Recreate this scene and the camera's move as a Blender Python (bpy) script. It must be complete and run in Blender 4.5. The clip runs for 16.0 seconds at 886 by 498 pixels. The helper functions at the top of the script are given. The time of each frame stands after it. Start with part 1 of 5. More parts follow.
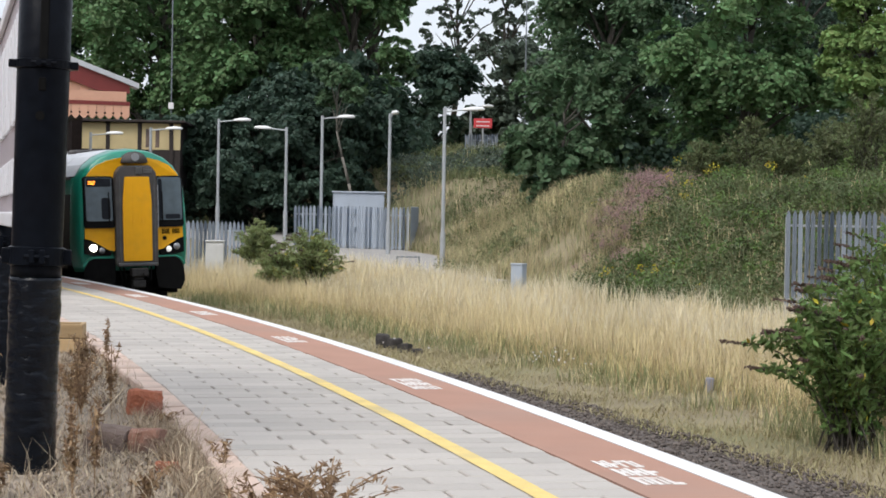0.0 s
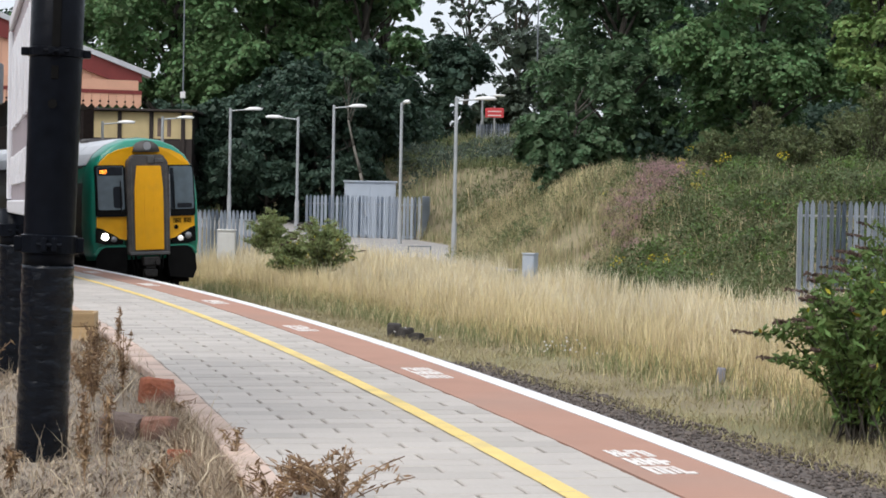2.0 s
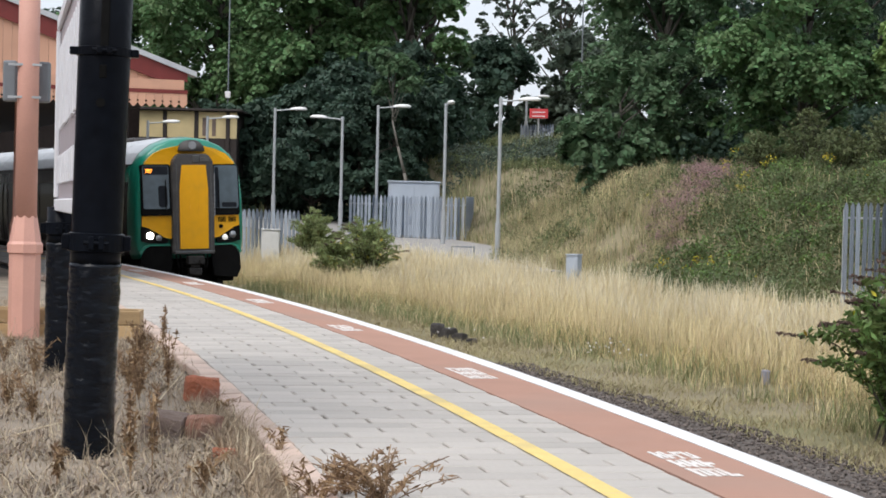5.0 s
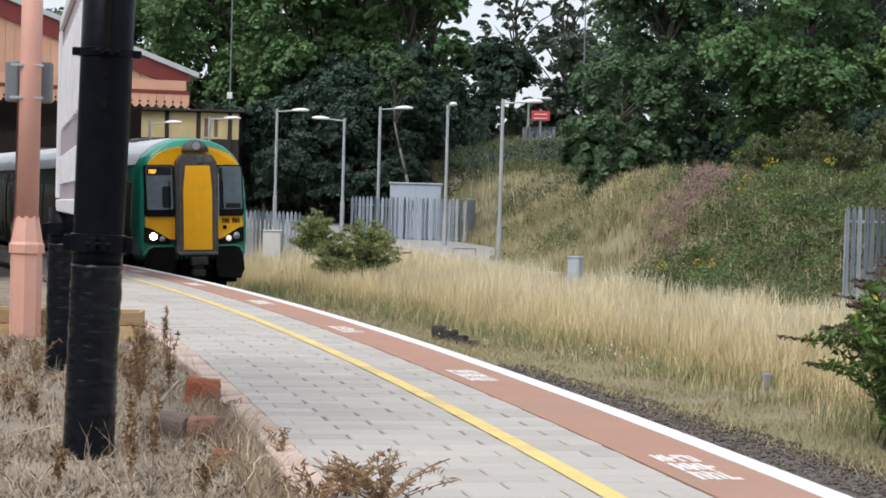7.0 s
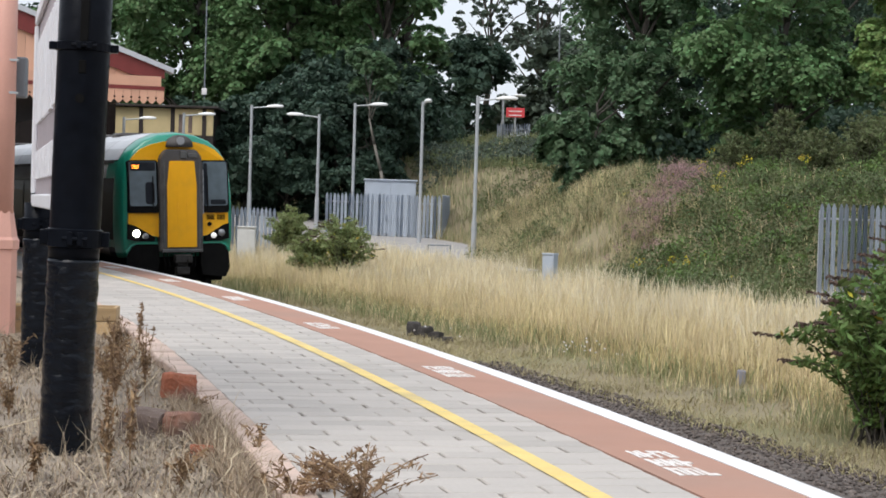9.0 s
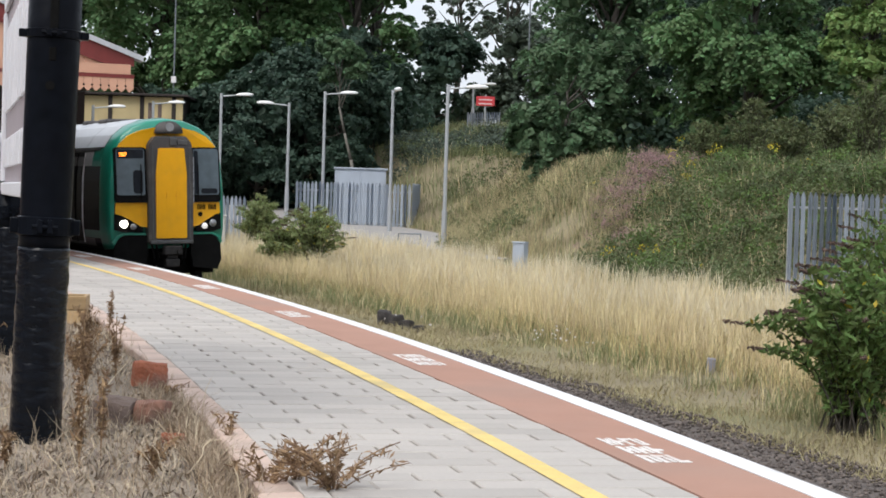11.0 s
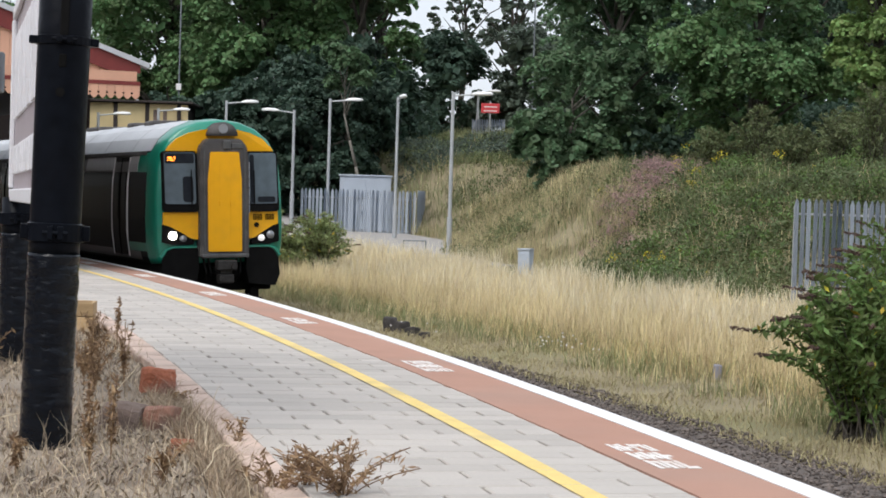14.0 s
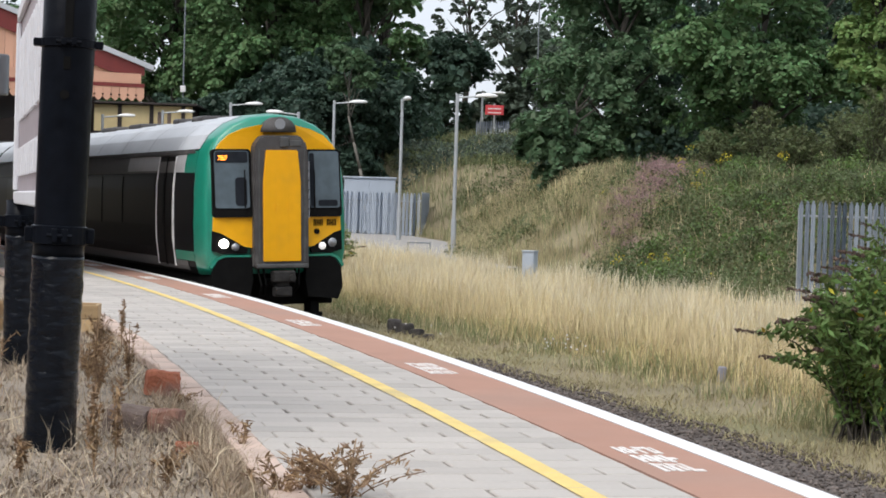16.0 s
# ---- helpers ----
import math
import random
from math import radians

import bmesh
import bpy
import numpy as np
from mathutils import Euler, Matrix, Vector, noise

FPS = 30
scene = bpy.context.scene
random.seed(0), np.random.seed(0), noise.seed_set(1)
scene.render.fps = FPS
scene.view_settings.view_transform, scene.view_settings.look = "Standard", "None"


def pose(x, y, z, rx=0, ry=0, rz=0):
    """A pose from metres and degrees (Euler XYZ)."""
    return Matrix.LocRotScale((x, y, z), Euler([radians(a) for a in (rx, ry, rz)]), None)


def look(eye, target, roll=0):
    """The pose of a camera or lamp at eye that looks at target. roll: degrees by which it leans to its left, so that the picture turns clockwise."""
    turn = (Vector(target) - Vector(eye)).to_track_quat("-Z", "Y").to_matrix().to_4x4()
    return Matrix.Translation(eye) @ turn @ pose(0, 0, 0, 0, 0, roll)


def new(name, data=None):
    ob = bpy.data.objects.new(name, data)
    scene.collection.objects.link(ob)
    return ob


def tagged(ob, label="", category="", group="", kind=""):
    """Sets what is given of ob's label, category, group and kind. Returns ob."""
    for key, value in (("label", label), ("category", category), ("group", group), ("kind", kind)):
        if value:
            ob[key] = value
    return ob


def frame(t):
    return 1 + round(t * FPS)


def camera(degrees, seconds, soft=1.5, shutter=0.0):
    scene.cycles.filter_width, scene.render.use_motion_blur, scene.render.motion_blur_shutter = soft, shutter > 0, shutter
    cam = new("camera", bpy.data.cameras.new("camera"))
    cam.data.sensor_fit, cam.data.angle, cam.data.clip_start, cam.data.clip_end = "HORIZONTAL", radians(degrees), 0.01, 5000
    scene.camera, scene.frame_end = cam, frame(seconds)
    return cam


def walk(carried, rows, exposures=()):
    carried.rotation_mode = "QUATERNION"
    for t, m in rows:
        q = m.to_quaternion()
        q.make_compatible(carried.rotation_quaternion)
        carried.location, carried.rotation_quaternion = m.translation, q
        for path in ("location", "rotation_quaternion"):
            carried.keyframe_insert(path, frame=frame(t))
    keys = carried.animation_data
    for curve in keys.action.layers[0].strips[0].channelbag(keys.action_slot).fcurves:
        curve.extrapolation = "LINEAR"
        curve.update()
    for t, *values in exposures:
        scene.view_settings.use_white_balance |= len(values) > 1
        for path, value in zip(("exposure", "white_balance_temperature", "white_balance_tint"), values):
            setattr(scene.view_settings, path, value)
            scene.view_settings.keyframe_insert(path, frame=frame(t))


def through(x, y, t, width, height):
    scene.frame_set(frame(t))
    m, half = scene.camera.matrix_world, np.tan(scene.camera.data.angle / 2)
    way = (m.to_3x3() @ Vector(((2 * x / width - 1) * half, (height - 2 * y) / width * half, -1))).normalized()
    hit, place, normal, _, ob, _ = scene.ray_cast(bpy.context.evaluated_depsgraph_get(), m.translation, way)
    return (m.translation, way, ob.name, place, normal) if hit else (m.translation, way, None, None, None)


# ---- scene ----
cam = camera(26.35, 16.0, soft=1.7)

def view(x, y, z, pan, tilt, roll):
    """Camera pose: pan to the right, tilt up, lean to the left, in degrees."""
    a, b = radians(pan), radians(tilt)
    way = Vector((math.sin(a) * math.cos(b), math.cos(a) * math.cos(b), math.sin(b)))
    return look((x, y, z), Vector((x, y, z)) + way, roll)


walk(cam, [(t, view(*row)) for t, *row in (
    (0, 0.078, 0.000, 1.418, 0.248, -0.844, 0.98),
    (0.5, 0.075, 0.003, 1.412, 0.227, -0.813, 0.94),
    (1, 0.078, 0.011, 1.420, -0.195, -1.147, 1.17),
    (1.5, 0.073, 0.010, 1.417, -0.480, -1.321, 1.05),
    (2, 0.073, 0.006, 1.413, -0.087, -1.163, 1.08),
    (2.5, 0.071, 0.007, 1.418, -0.167, -1.238, 1.20),
    (3, 0.074, 0.004, 1.412, -0.628, -1.013, 1.21),
    (3.5, 0.074, -0.000, 1.413, -0.569, -0.693, 1.20),
    (4, 0.073, 0.001, 1.413, -1.045, -0.878, 1.22),
    (4.5, 0.062, 0.001, 1.412, -1.252, -1.097, 1.37),
    (4.7, 0.061, 0.000, 1.412, -1.355, -1.145, 1.32),
    (6.8, 0.058, -0.002, 1.409, -1.567, -1.235, 1.56),
    (7, 0.059, 0.000, 1.415, -1.437, -1.128, 1.59),
    (7.5, 0.055, 0.001, 1.418, -0.752, -1.109, 1.51),
    (8, 0.043, -0.002, 1.416, -0.770, -1.266, 1.59),
    (8.2, 0.043, 0.000, 1.414, -0.735, -1.193, 1.64),
    (10.3, 0.022, 0.012, 1.402, -0.428, -1.284, 1.89),
    (10.5, 0.021, 0.012, 1.402, 0.105, -1.393, 1.98),
    (11, 0.028, 0.009, 1.402, 0.271, -1.513, 1.72),
    (11.5, 0.012, 0.004, 1.400, 0.256, -1.337, 1.78),
    (12, 0.012, -0.001, 1.403, 0.141, -1.263, 1.85),
    (12.5, 0.010, 0.006, 1.401, -0.116, -1.262, 1.80),
    (13, 0.008, 0.008, 1.399, -0.145, -1.479, 1.99),
    (13.5, 0.008, 0.003, 1.402, 0.088, -1.118, 1.93),
    (14, 0.001, -0.009, 1.396, 0.134, -1.302, 1.71),
    (14.5, 0.003, 0.002, 1.399, 0.378, -0.913, 1.57),
    (15, -0.001, 0.007, 1.400, -0.056, -1.071, 1.54),
    (15.5, -0.001, 0.001, 1.400, -0.100, -1.124, 1.68),
    (16, -0.002, 0.001, 1.400, 0.008, -1.252, 1.69),
)])


# ---- daylight: bright overcast ----
world = bpy.data.worlds.new("sky")
world.use_nodes = True
scene.world = world
wn = world.node_tree.nodes
wl = world.node_tree.links
sky = wn.new("ShaderNodeTexSky")
sky.sky_type, sky.sun_disc = "NISHITA", False
sky.sun_elevation, sky.sun_rotation = radians(52), radians(215)
sky.air_density, sky.dust_density = 1.0, 4.0
cloud = wn.new("ShaderNodeMix")
cloud.data_type = "RGBA"
cloud.inputs[0].default_value = 0.72
cloud.inputs[7].default_value = (6.9, 7.35, 8.1, 1)
wl.new(sky.outputs[0], cloud.inputs[6])
wl.new(cloud.outputs[2], wn["Background"].inputs[0])
wn["Background"].inputs[1].default_value = 0.1

sun = new("sun", bpy.data.lights.new("sun", "SUN"))
sun.data.energy, sun.data.angle, sun.data.color = 1.5, radians(45), (1, 0.975, 0.94)
sun.matrix_world = look((-14, -20, 32), (0, 0, 0))
scene.view_settings.exposure = 0.57

# ---- the curve of the platform: s metres along its edge, o metres to the right of it ----
CX, CY, RAD = -196.94, -33.01, 203.45
RAIL_Z, BED_Z = -0.77, -0.93


def arc(s, o, z=0.0):
    a = s / RAD
    return Vector((CX + (RAD + o) * math.cos(a), CY + (RAD + o) * math.sin(a), z))


def along(s):
    """The turn, in degrees, that lays a thing's x axis out across the platform and its y axis along it."""
    return math.degrees(s / RAD)


def spot(s, o, z=0.0, turn=0.0):
    return pose(*arc(s, o, z), 0, 0, along(s) + turn)


# ---- materials ----
def mat(name, colour, rough=0.7, metal=0.0, vary=0.25, scale=6.0, bump=0.15, fine=60.0, dirt=None, dirt_amount=0.5,
        per="", hue=0.0, spec=0.5, coat=0.0, stretch=(1, 1, 1)):
    """Procedural paint, stone or leaf: broad stains, fine grain, relief, and a change from piece to piece."""
    m = bpy.data.materials.new(name)
    m.use_nodes = True
    n, l = m.node_tree.nodes, m.node_tree.links
    b = n["Principled BSDF"]
    b.inputs["Roughness"].default_value, b.inputs["Metallic"].default_value = rough, metal
    b.inputs["Specular IOR Level"].default_value, b.inputs["Coat Weight"].default_value = spec, coat
    tc = n.new("ShaderNodeTexCoord")
    mp = n.new("ShaderNodeMapping")
    mp.inputs["Scale"].default_value = stretch
    l.new(tc.outputs["Object"], mp.inputs[0])
    big, small = n.new("ShaderNodeTexNoise"), n.new("ShaderNodeTexNoise")
    big.inputs["Scale"].default_value, small.inputs["Scale"].default_value = scale, fine
    big.inputs["Detail"].default_value, small.inputs["Detail"].default_value = 5, 4
    for t in (big, small):
        l.new(mp.outputs[0], t.inputs["Vector"])
    both = n.new("ShaderNodeMath")
    both.operation = "MULTIPLY_ADD"
    both.inputs[1].default_value = 0.6
    l.new(big.outputs[0], both.inputs[0])
    part_ = n.new("ShaderNodeMath")
    part_.operation = "MULTIPLY"
    part_.inputs[1].default_value = 0.4
    l.new(small.outputs[0], part_.inputs[0])
    l.new(part_.outputs[0], both.inputs[2])
    rng = n.new("ShaderNodeMapRange")
    rng.inputs[1].default_value, rng.inputs[2].default_value = 0.3, 0.7
    rng.inputs[3].default_value, rng.inputs[4].default_value = 1 - vary, 1 + vary
    l.new(both.outputs[0], rng.inputs[0])
    hsv = n.new("ShaderNodeHueSaturation")
    hsv.inputs["Color"].default_value = (*colour, 1)
    l.new(rng.outputs[0], hsv.inputs["Value"])
    out = hsv.outputs[0]
    if per:
        if per == "object":
            r = n.new("ShaderNodeObjectInfo").outputs["Random"]
        else:
            r = n.new("ShaderNodeNewGeometry").outputs["Random Per Island"]
        h2 = n.new("ShaderNodeHueSaturation")
        l.new(out, h2.inputs["Color"])
        for key, lo, hi in (("Hue", 0.5 - hue, 0.5 + hue), ("Value", 1 - vary, 1 + vary)):
            q = n.new("ShaderNodeMapRange")
            q.inputs[3].default_value, q.inputs[4].default_value = lo, hi
            l.new(r, q.inputs[0])
            l.new(q.outputs[0], h2.inputs[key])
        out = h2.outputs[0]
    if dirt:
        patch = n.new("ShaderNodeTexNoise")
        patch.inputs["Scale"].default_value, patch.inputs["Detail"].default_value = scale * 0.37, 8
        l.new(mp.outputs[0], patch.inputs["Vector"])
        cut = n.new("ShaderNodeMapRange")
        cut.inputs[1].default_value, cut.inputs[2].default_value = 0.5, 0.68
        cut.inputs[4].default_value = dirt_amount
        l.new(patch.outputs[0], cut.inputs[0])
        mx = n.new("ShaderNodeMix")
        mx.data_type = "RGBA"
        mx.inputs[7].default_value = (*dirt, 1)
        l.new(cut.outputs[0], mx.inputs[0])
        l.new(out, mx.inputs[6])
        out = mx.outputs[2]
    l.new(out, b.inputs["Base Color"])
    if bump:
        bp = n.new("ShaderNodeBump")
        bp.inputs["Strength"].default_value, bp.inputs["Distance"].default_value = bump, 0.02
        l.new(both.outputs[0], bp.inputs["Height"])
        l.new(bp.outputs[0], b.inputs["Normal"])
    return m


def glow(name, colour, strength):
    m = bpy.data.materials.new(name)
    m.use_nodes = True
    b = m.node_tree.nodes["Principled BSDF"]
    b.inputs["Base Color"].default_value = (*colour, 1)
    b.inputs["Emission Color"].default_value = (*colour, 1)
    b.inputs["Emission Strength"].default_value = strength
    return m


def foliage(name, colour, vary=0.45, hue=0.025, through=0.25):
    """Leaves: each leaf a little different, some light let through."""
    m = mat(name, colour, rough=0.55, vary=vary, scale=0.35, fine=3, bump=0, per="island", hue=hue, spec=0.28)
    n, l = m.node_tree.nodes, m.node_tree.links
    b = n["Principled BSDF"]
    tr = n.new("ShaderNodeBsdfTranslucent")
    l.new(b.inputs["Base Color"].links[0].from_socket, tr.inputs[0])
    mx = n.new("ShaderNodeMixShader")
    mx.inputs[0].default_value = through
    l.new(b.outputs[0], mx.inputs[1])
    l.new(tr.outputs[0], mx.inputs[2])
    l.new(mx.outputs[0], n["Material Output"].inputs[0])
    return m


M_SLAB = mat("paving_slab", (0.45, 0.418, 0.384), 0.85, vary=0.10, scale=1.3, fine=45, bump=0.2, per="object", dirt=(0.24, 0.23, 0.215), dirt_amount=0.35)
M_SLABS = mat("paving_slabs", (0.45, 0.418, 0.384), 0.85, vary=0.10, scale=1.3, fine=45, bump=0.2, per="island", dirt=(0.24, 0.23, 0.215), dirt_amount=0.35)
M_JOINT = mat("joint_dirt", (0.03, 0.028, 0.026), 0.95, vary=0.3, scale=4)
M_RED = mat("red_surfacing", (0.40, 0.225, 0.165), 0.9, vary=0.10, scale=1.5, fine=90, dirt=(0.32, 0.24, 0.20), dirt_amount=0.3)
M_COPE = mat("white_edge_paint", (0.80, 0.80, 0.80), 0.6, vary=0.06, scale=3, dirt=(0.5, 0.48, 0.46), dirt_amount=0.35)
M_CONC = mat("platform_wall", (0.22, 0.20, 0.18), 0.9, vary=0.3, scale=2, bump=0.4)
M_YEL = mat("yellow_line_paint", (0.76, 0.58, 0.21), 0.75, vary=0.14, scale=3, dirt=(0.5, 0.41, 0.22), dirt_amount=0.6)
M_TEXT = mat("white_stencil_paint", (0.75, 0.72, 0.69), 0.7, vary=0.12, scale=9, dirt=(0.52, 0.38, 0.32), dirt_amount=0.6)
M_KERB = mat("kerb_stone", (0.56, 0.43, 0.36), 0.9, vary=0.10, scale=3, bump=0.4, per="object", dirt=(0.30, 0.24, 0.20), dirt_amount=0.5)
M_BRICK = mat("broken_brick", (0.36, 0.125, 0.07), 0.9, vary=0.3, scale=9, bump=0.7, dirt=(0.16, 0.13, 0.12), dirt_amount=0.8)
M_DULLBRICK = mat("dull_brick", (0.31, 0.165, 0.12), 0.95, vary=0.3, scale=9, bump=0.7, dirt=(0.15, 0.12, 0.11), dirt_amount=0.9)
M_STONE = mat("rubble", (0.17, 0.125, 0.105), 0.95, vary=0.35, scale=5, bump=0.7, dirt=(0.12, 0.10, 0.10), dirt_amount=0.9)
M_DARKRUBBLE = mat("dark_rubble", (0.05, 0.045, 0.043), 0.95, vary=0.5, scale=9, fine=30, bump=1.0)
M_BALLAST = mat("ballast", (0.125, 0.104, 0.092), 0.95, vary=0.45, scale=8, fine=30, bump=1.0, per="island")
M_SOIL = mat("dry_ground", (0.225, 0.19, 0.115), 0.95, vary=0.3, scale=0.7, fine=18, bump=0.6, dirt=(0.17, 0.17, 0.075), dirt_amount=0.7)
M_BEDSOIL = mat("dry_bed_soil", (0.27, 0.225, 0.175), 0.95, vary=0.35, scale=2.2, fine=40, bump=1.0, dirt=(0.15, 0.12, 0.095), dirt_amount=0.7)
M_PATH = mat("path_tarmac", (0.33, 0.315, 0.30), 0.9, vary=0.12, scale=1.5, bump=0.2)
M_STRAW = mat("straw_grass", (0.64, 0.535, 0.32), 0.8, vary=0.24, scale=0.4, fine=2, bump=0, per="island", hue=0.015)
M_BANKSTRAW = mat("bank_straw", (0.42, 0.36, 0.205), 0.8, vary=0.28, scale=0.4, fine=2, bump=0, per="island", hue=0.02)
M_SEED = mat("pale_seed_heads", (0.70, 0.63, 0.46), 0.85, vary=0.2, scale=0.4, fine=2, bump=0, per="island", hue=0.01)
M_GOLDEN = mat("golden_dry_grass", (0.47, 0.375, 0.19), 0.85, vary=0.25, scale=0.4, fine=2, bump=0, per="island", hue=0.02)
M_OLIVE = mat("short_olive_grass", (0.33, 0.285, 0.16), 0.85, vary=0.22, scale=0.5, fine=2, bump=0, per="island", hue=0.02)
M_BANKGRASS = mat("bank_grass", (0.17, 0.178, 0.09), 0.8, vary=0.35, scale=0.3, fine=2, bump=0, per="island", hue=0.03)
M_GREENGRASS = mat("green_grass", (0.185, 0.205, 0.09), 0.8, vary=0.28, scale=0.4, fine=2, bump=0, per="island", hue=0.03)
M_DRY = mat("dry_weed", (0.27, 0.175, 0.10), 0.9, vary=0.4, scale=6, bump=0, per="island", hue=0.01)
M_PALEGRASS = mat("pale_dry_grass", (0.43, 0.355, 0.26), 0.9, vary=0.35, scale=6, bump=0, per="island", hue=0.01)
M_DRYGRASS = mat("brown_dead_grass", (0.33, 0.25, 0.175), 0.9, vary=0.3, scale=6, bump=0, per="island", hue=0.01)
M_LITTER = mat("leaf_litter", (0.30, 0.245, 0.19), 0.95, vary=0.5, scale=6, bump=0, per="island", hue=0.02)
M_SPIKE = mat("dry_blossom_brown", (0.12, 0.08, 0.065), 0.9, vary=0.4, scale=6, bump=0, per="island")
M_STEEL = mat("galvanised_steel", (0.42, 0.44, 0.46), 0.5, 0.35, vary=0.12, scale=3)
M_PALISADE = mat("palisade_steel", (0.29, 0.33, 0.39), 0.6, 0.2, vary=0.15, scale=1.5, per="object")
M_LAMPHEAD = mat("white_lamp_plastic", (0.78, 0.78, 0.78), 0.35, vary=0.04)
M_GREYPAINT = mat("weathered_grey_paint", (0.27, 0.27, 0.31), 0.7, vary=0.2, scale=5)
M_CAB = mat("grey_cabinet_paint", (0.41, 0.46, 0.53), 0.55, vary=0.08, scale=2, dirt=(0.33, 0.35, 0.38))
M_WHITECAB = mat("pale_cabinet_paint", (0.60, 0.60, 0.58), 0.6, vary=0.08)
M_BLACK = mat("black_gloss_paint", (0.0055, 0.007, 0.0105), 0.32, vary=0.35, scale=4, fine=16, bump=0.4, dirt=(0.006, 0.006, 0.008), dirt_amount=0.5, spec=0.06)
M_FLAKE = mat("peeling_black_paint", (0.006, 0.008, 0.012), 0.18, vary=0.4, scale=5, fine=14, bump=0.9, spec=0.24, stretch=(1, 1, 2.5))
M_BOARD = mat("white_board_paint", (0.72, 0.73, 0.77), 0.5, vary=0.06, scale=2)
M_LETTER = mat("mauve_board_paint", (0.40, 0.36, 0.39), 0.5, vary=0.1)
M_PINK = mat("pink_paint", (0.66, 0.36, 0.29), 0.5, vary=0.07, scale=3, dirt=(0.5, 0.28, 0.22), dirt_amount=0.3)
M_SALMON = mat("salmon_boards", (0.60, 0.34, 0.235), 0.65, vary=0.10, scale=2, per="object", dirt=(0.44, 0.25, 0.17), dirt_amount=0.4)
M_MAROON = mat("maroon_paint", (0.17, 0.025, 0.022), 0.5, vary=0.15)
M_LEAD = mat("roof_flashing", (0.50, 0.52, 0.55), 0.5, 0.2, vary=0.1)
M_ROOFDARK = mat("roof_sheet", (0.13, 0.13, 0.14), 0.8, vary=0.2)
M_CREAM = mat("cream_render", (0.62, 0.50, 0.27), 0.8, vary=0.10, scale=1.5, dirt=(0.45, 0.36, 0.2))
# brown taken almost to black: the shade below the canopy, held in the colour
M_SHADEBROWN = mat("shade_brown_boards", (0.014, 0.010, 0.009), 0.9, vary=0.4, spec=0.1)
M_BROWN = mat("dark_brown_timber", (0.03, 0.022, 0.02), 0.8, vary=0.3)
M_WOODBOX = mat("planter_timber", (0.42, 0.29, 0.15), 0.75, vary=0.2, scale=6, stretch=(0.3, 4, 4), per="object")
M_GREYBOX = mat("grey_enclosure", (0.17, 0.19, 0.21), 0.5, vary=0.06)
M_SIGNRED = mat("red_sign_paint", (0.62, 0.06, 0.07), 0.45, vary=0.06)
M_SIGNWHITE = mat("sign_white", (0.75, 0.72, 0.72), 0.5, vary=0.04)
M_RAILSTEEL = mat("rail_steel", (0.12, 0.09, 0.07), 0.5, 0.6, vary=0.3)
M_BARK = mat("bark", (0.06, 0.052, 0.043), 0.9, vary=0.35, scale=3, bump=0.6)
M_PALEBARK = mat("pale_bark", (0.16, 0.15, 0.13), 0.9, vary=0.3, scale=3, bump=0.4)
# darkest leaves: also carry the shade below the trees in their colour
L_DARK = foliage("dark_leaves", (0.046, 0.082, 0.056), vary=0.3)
L_MID = foliage("mid_leaves", (0.092, 0.155, 0.078), vary=0.3)
L_LIGHT = foliage("light_leaves", (0.118, 0.205, 0.085), vary=0.3)
L_FEATHER = foliage("feathery_leaves", (0.20, 0.30, 0.10), vary=0.25)
L_GREY = foliage("grey_green_leaves", (0.085, 0.115, 0.085))
L_SCRUB = foliage("scrub_leaves", (0.100, 0.130, 0.054), vary=0.5, hue=0.04)
L_BUSH = foliage("bush_leaves", (0.14, 0.21, 0.065), vary=0.4, through=0.35)
L_SHRUB = foliage("pale_shrub_leaves", (0.27, 0.315, 0.14), vary=0.4, through=0.45)
L_PINK = foliage("willowherb_flowers", (0.37, 0.235, 0.24), vary=0.25)
L_OLIVE = foliage("olive_weed_leaves", (0.132, 0.156, 0.070), vary=0.4, hue=0.03)
L_YELLOW = foliage("yellow_flowers", (0.55, 0.45, 0.05), vary=0.3)
# train
T_GREEN = mat("green_coach_paint", (0.012, 0.245, 0.165), 0.3, vary=0.06, coat=0.5, bump=0.02, dirt=(0.03, 0.16, 0.11), dirt_amount=0.3)
T_YELLOW = mat("warning_yellow", (0.84, 0.41, 0.004), 0.42, vary=0.05, coat=0.08, spec=0.3, bump=0.02, dirt=(0.55, 0.29, 0.03), dirt_amount=0.3)
T_SIDE = mat("charcoal_coach_side", (0.007, 0.006, 0.006), 0.35, vary=0.15, spec=0.03, bump=0.02)
T_SILVER = mat("silver_band", (0.13, 0.125, 0.125), 0.5, 0.2, vary=0.08, bump=0.02)
T_ROOF = mat("coach_roof", (0.52, 0.54, 0.57), 0.45, vary=0.10, scale=1.2, dirt=(0.36, 0.37, 0.39), dirt_amount=0.4)
T_GREY = mat("gangway_grey", (0.06, 0.056, 0.056), 0.6, vary=0.2, dirt=(0.16, 0.15, 0.14), dirt_amount=0.5)
T_BLACK = mat("underframe_black", (0.006, 0.006, 0.006), 0.8, vary=0.4, spec=0.1)
# lifted blue-grey base with broad noise paints reflections and cab interior into the glass
T_GLASS = mat("reflection_tinted_cab_glass", (0.062, 0.085, 0.10), 0.06, vary=0.5, scale=1.3, fine=3.5, bump=0, spec=0.45)
# near-black for flat plates that paint the dim cab interior onto the glass
T_SHADE = mat("painted_cab_shade", (0.016, 0.019, 0.024), 0.5, vary=0.3, bump=0, spec=0.06)
T_PALE = mat("pale_band_end", (0.40, 0.40, 0.41), 0.45, vary=0.12)
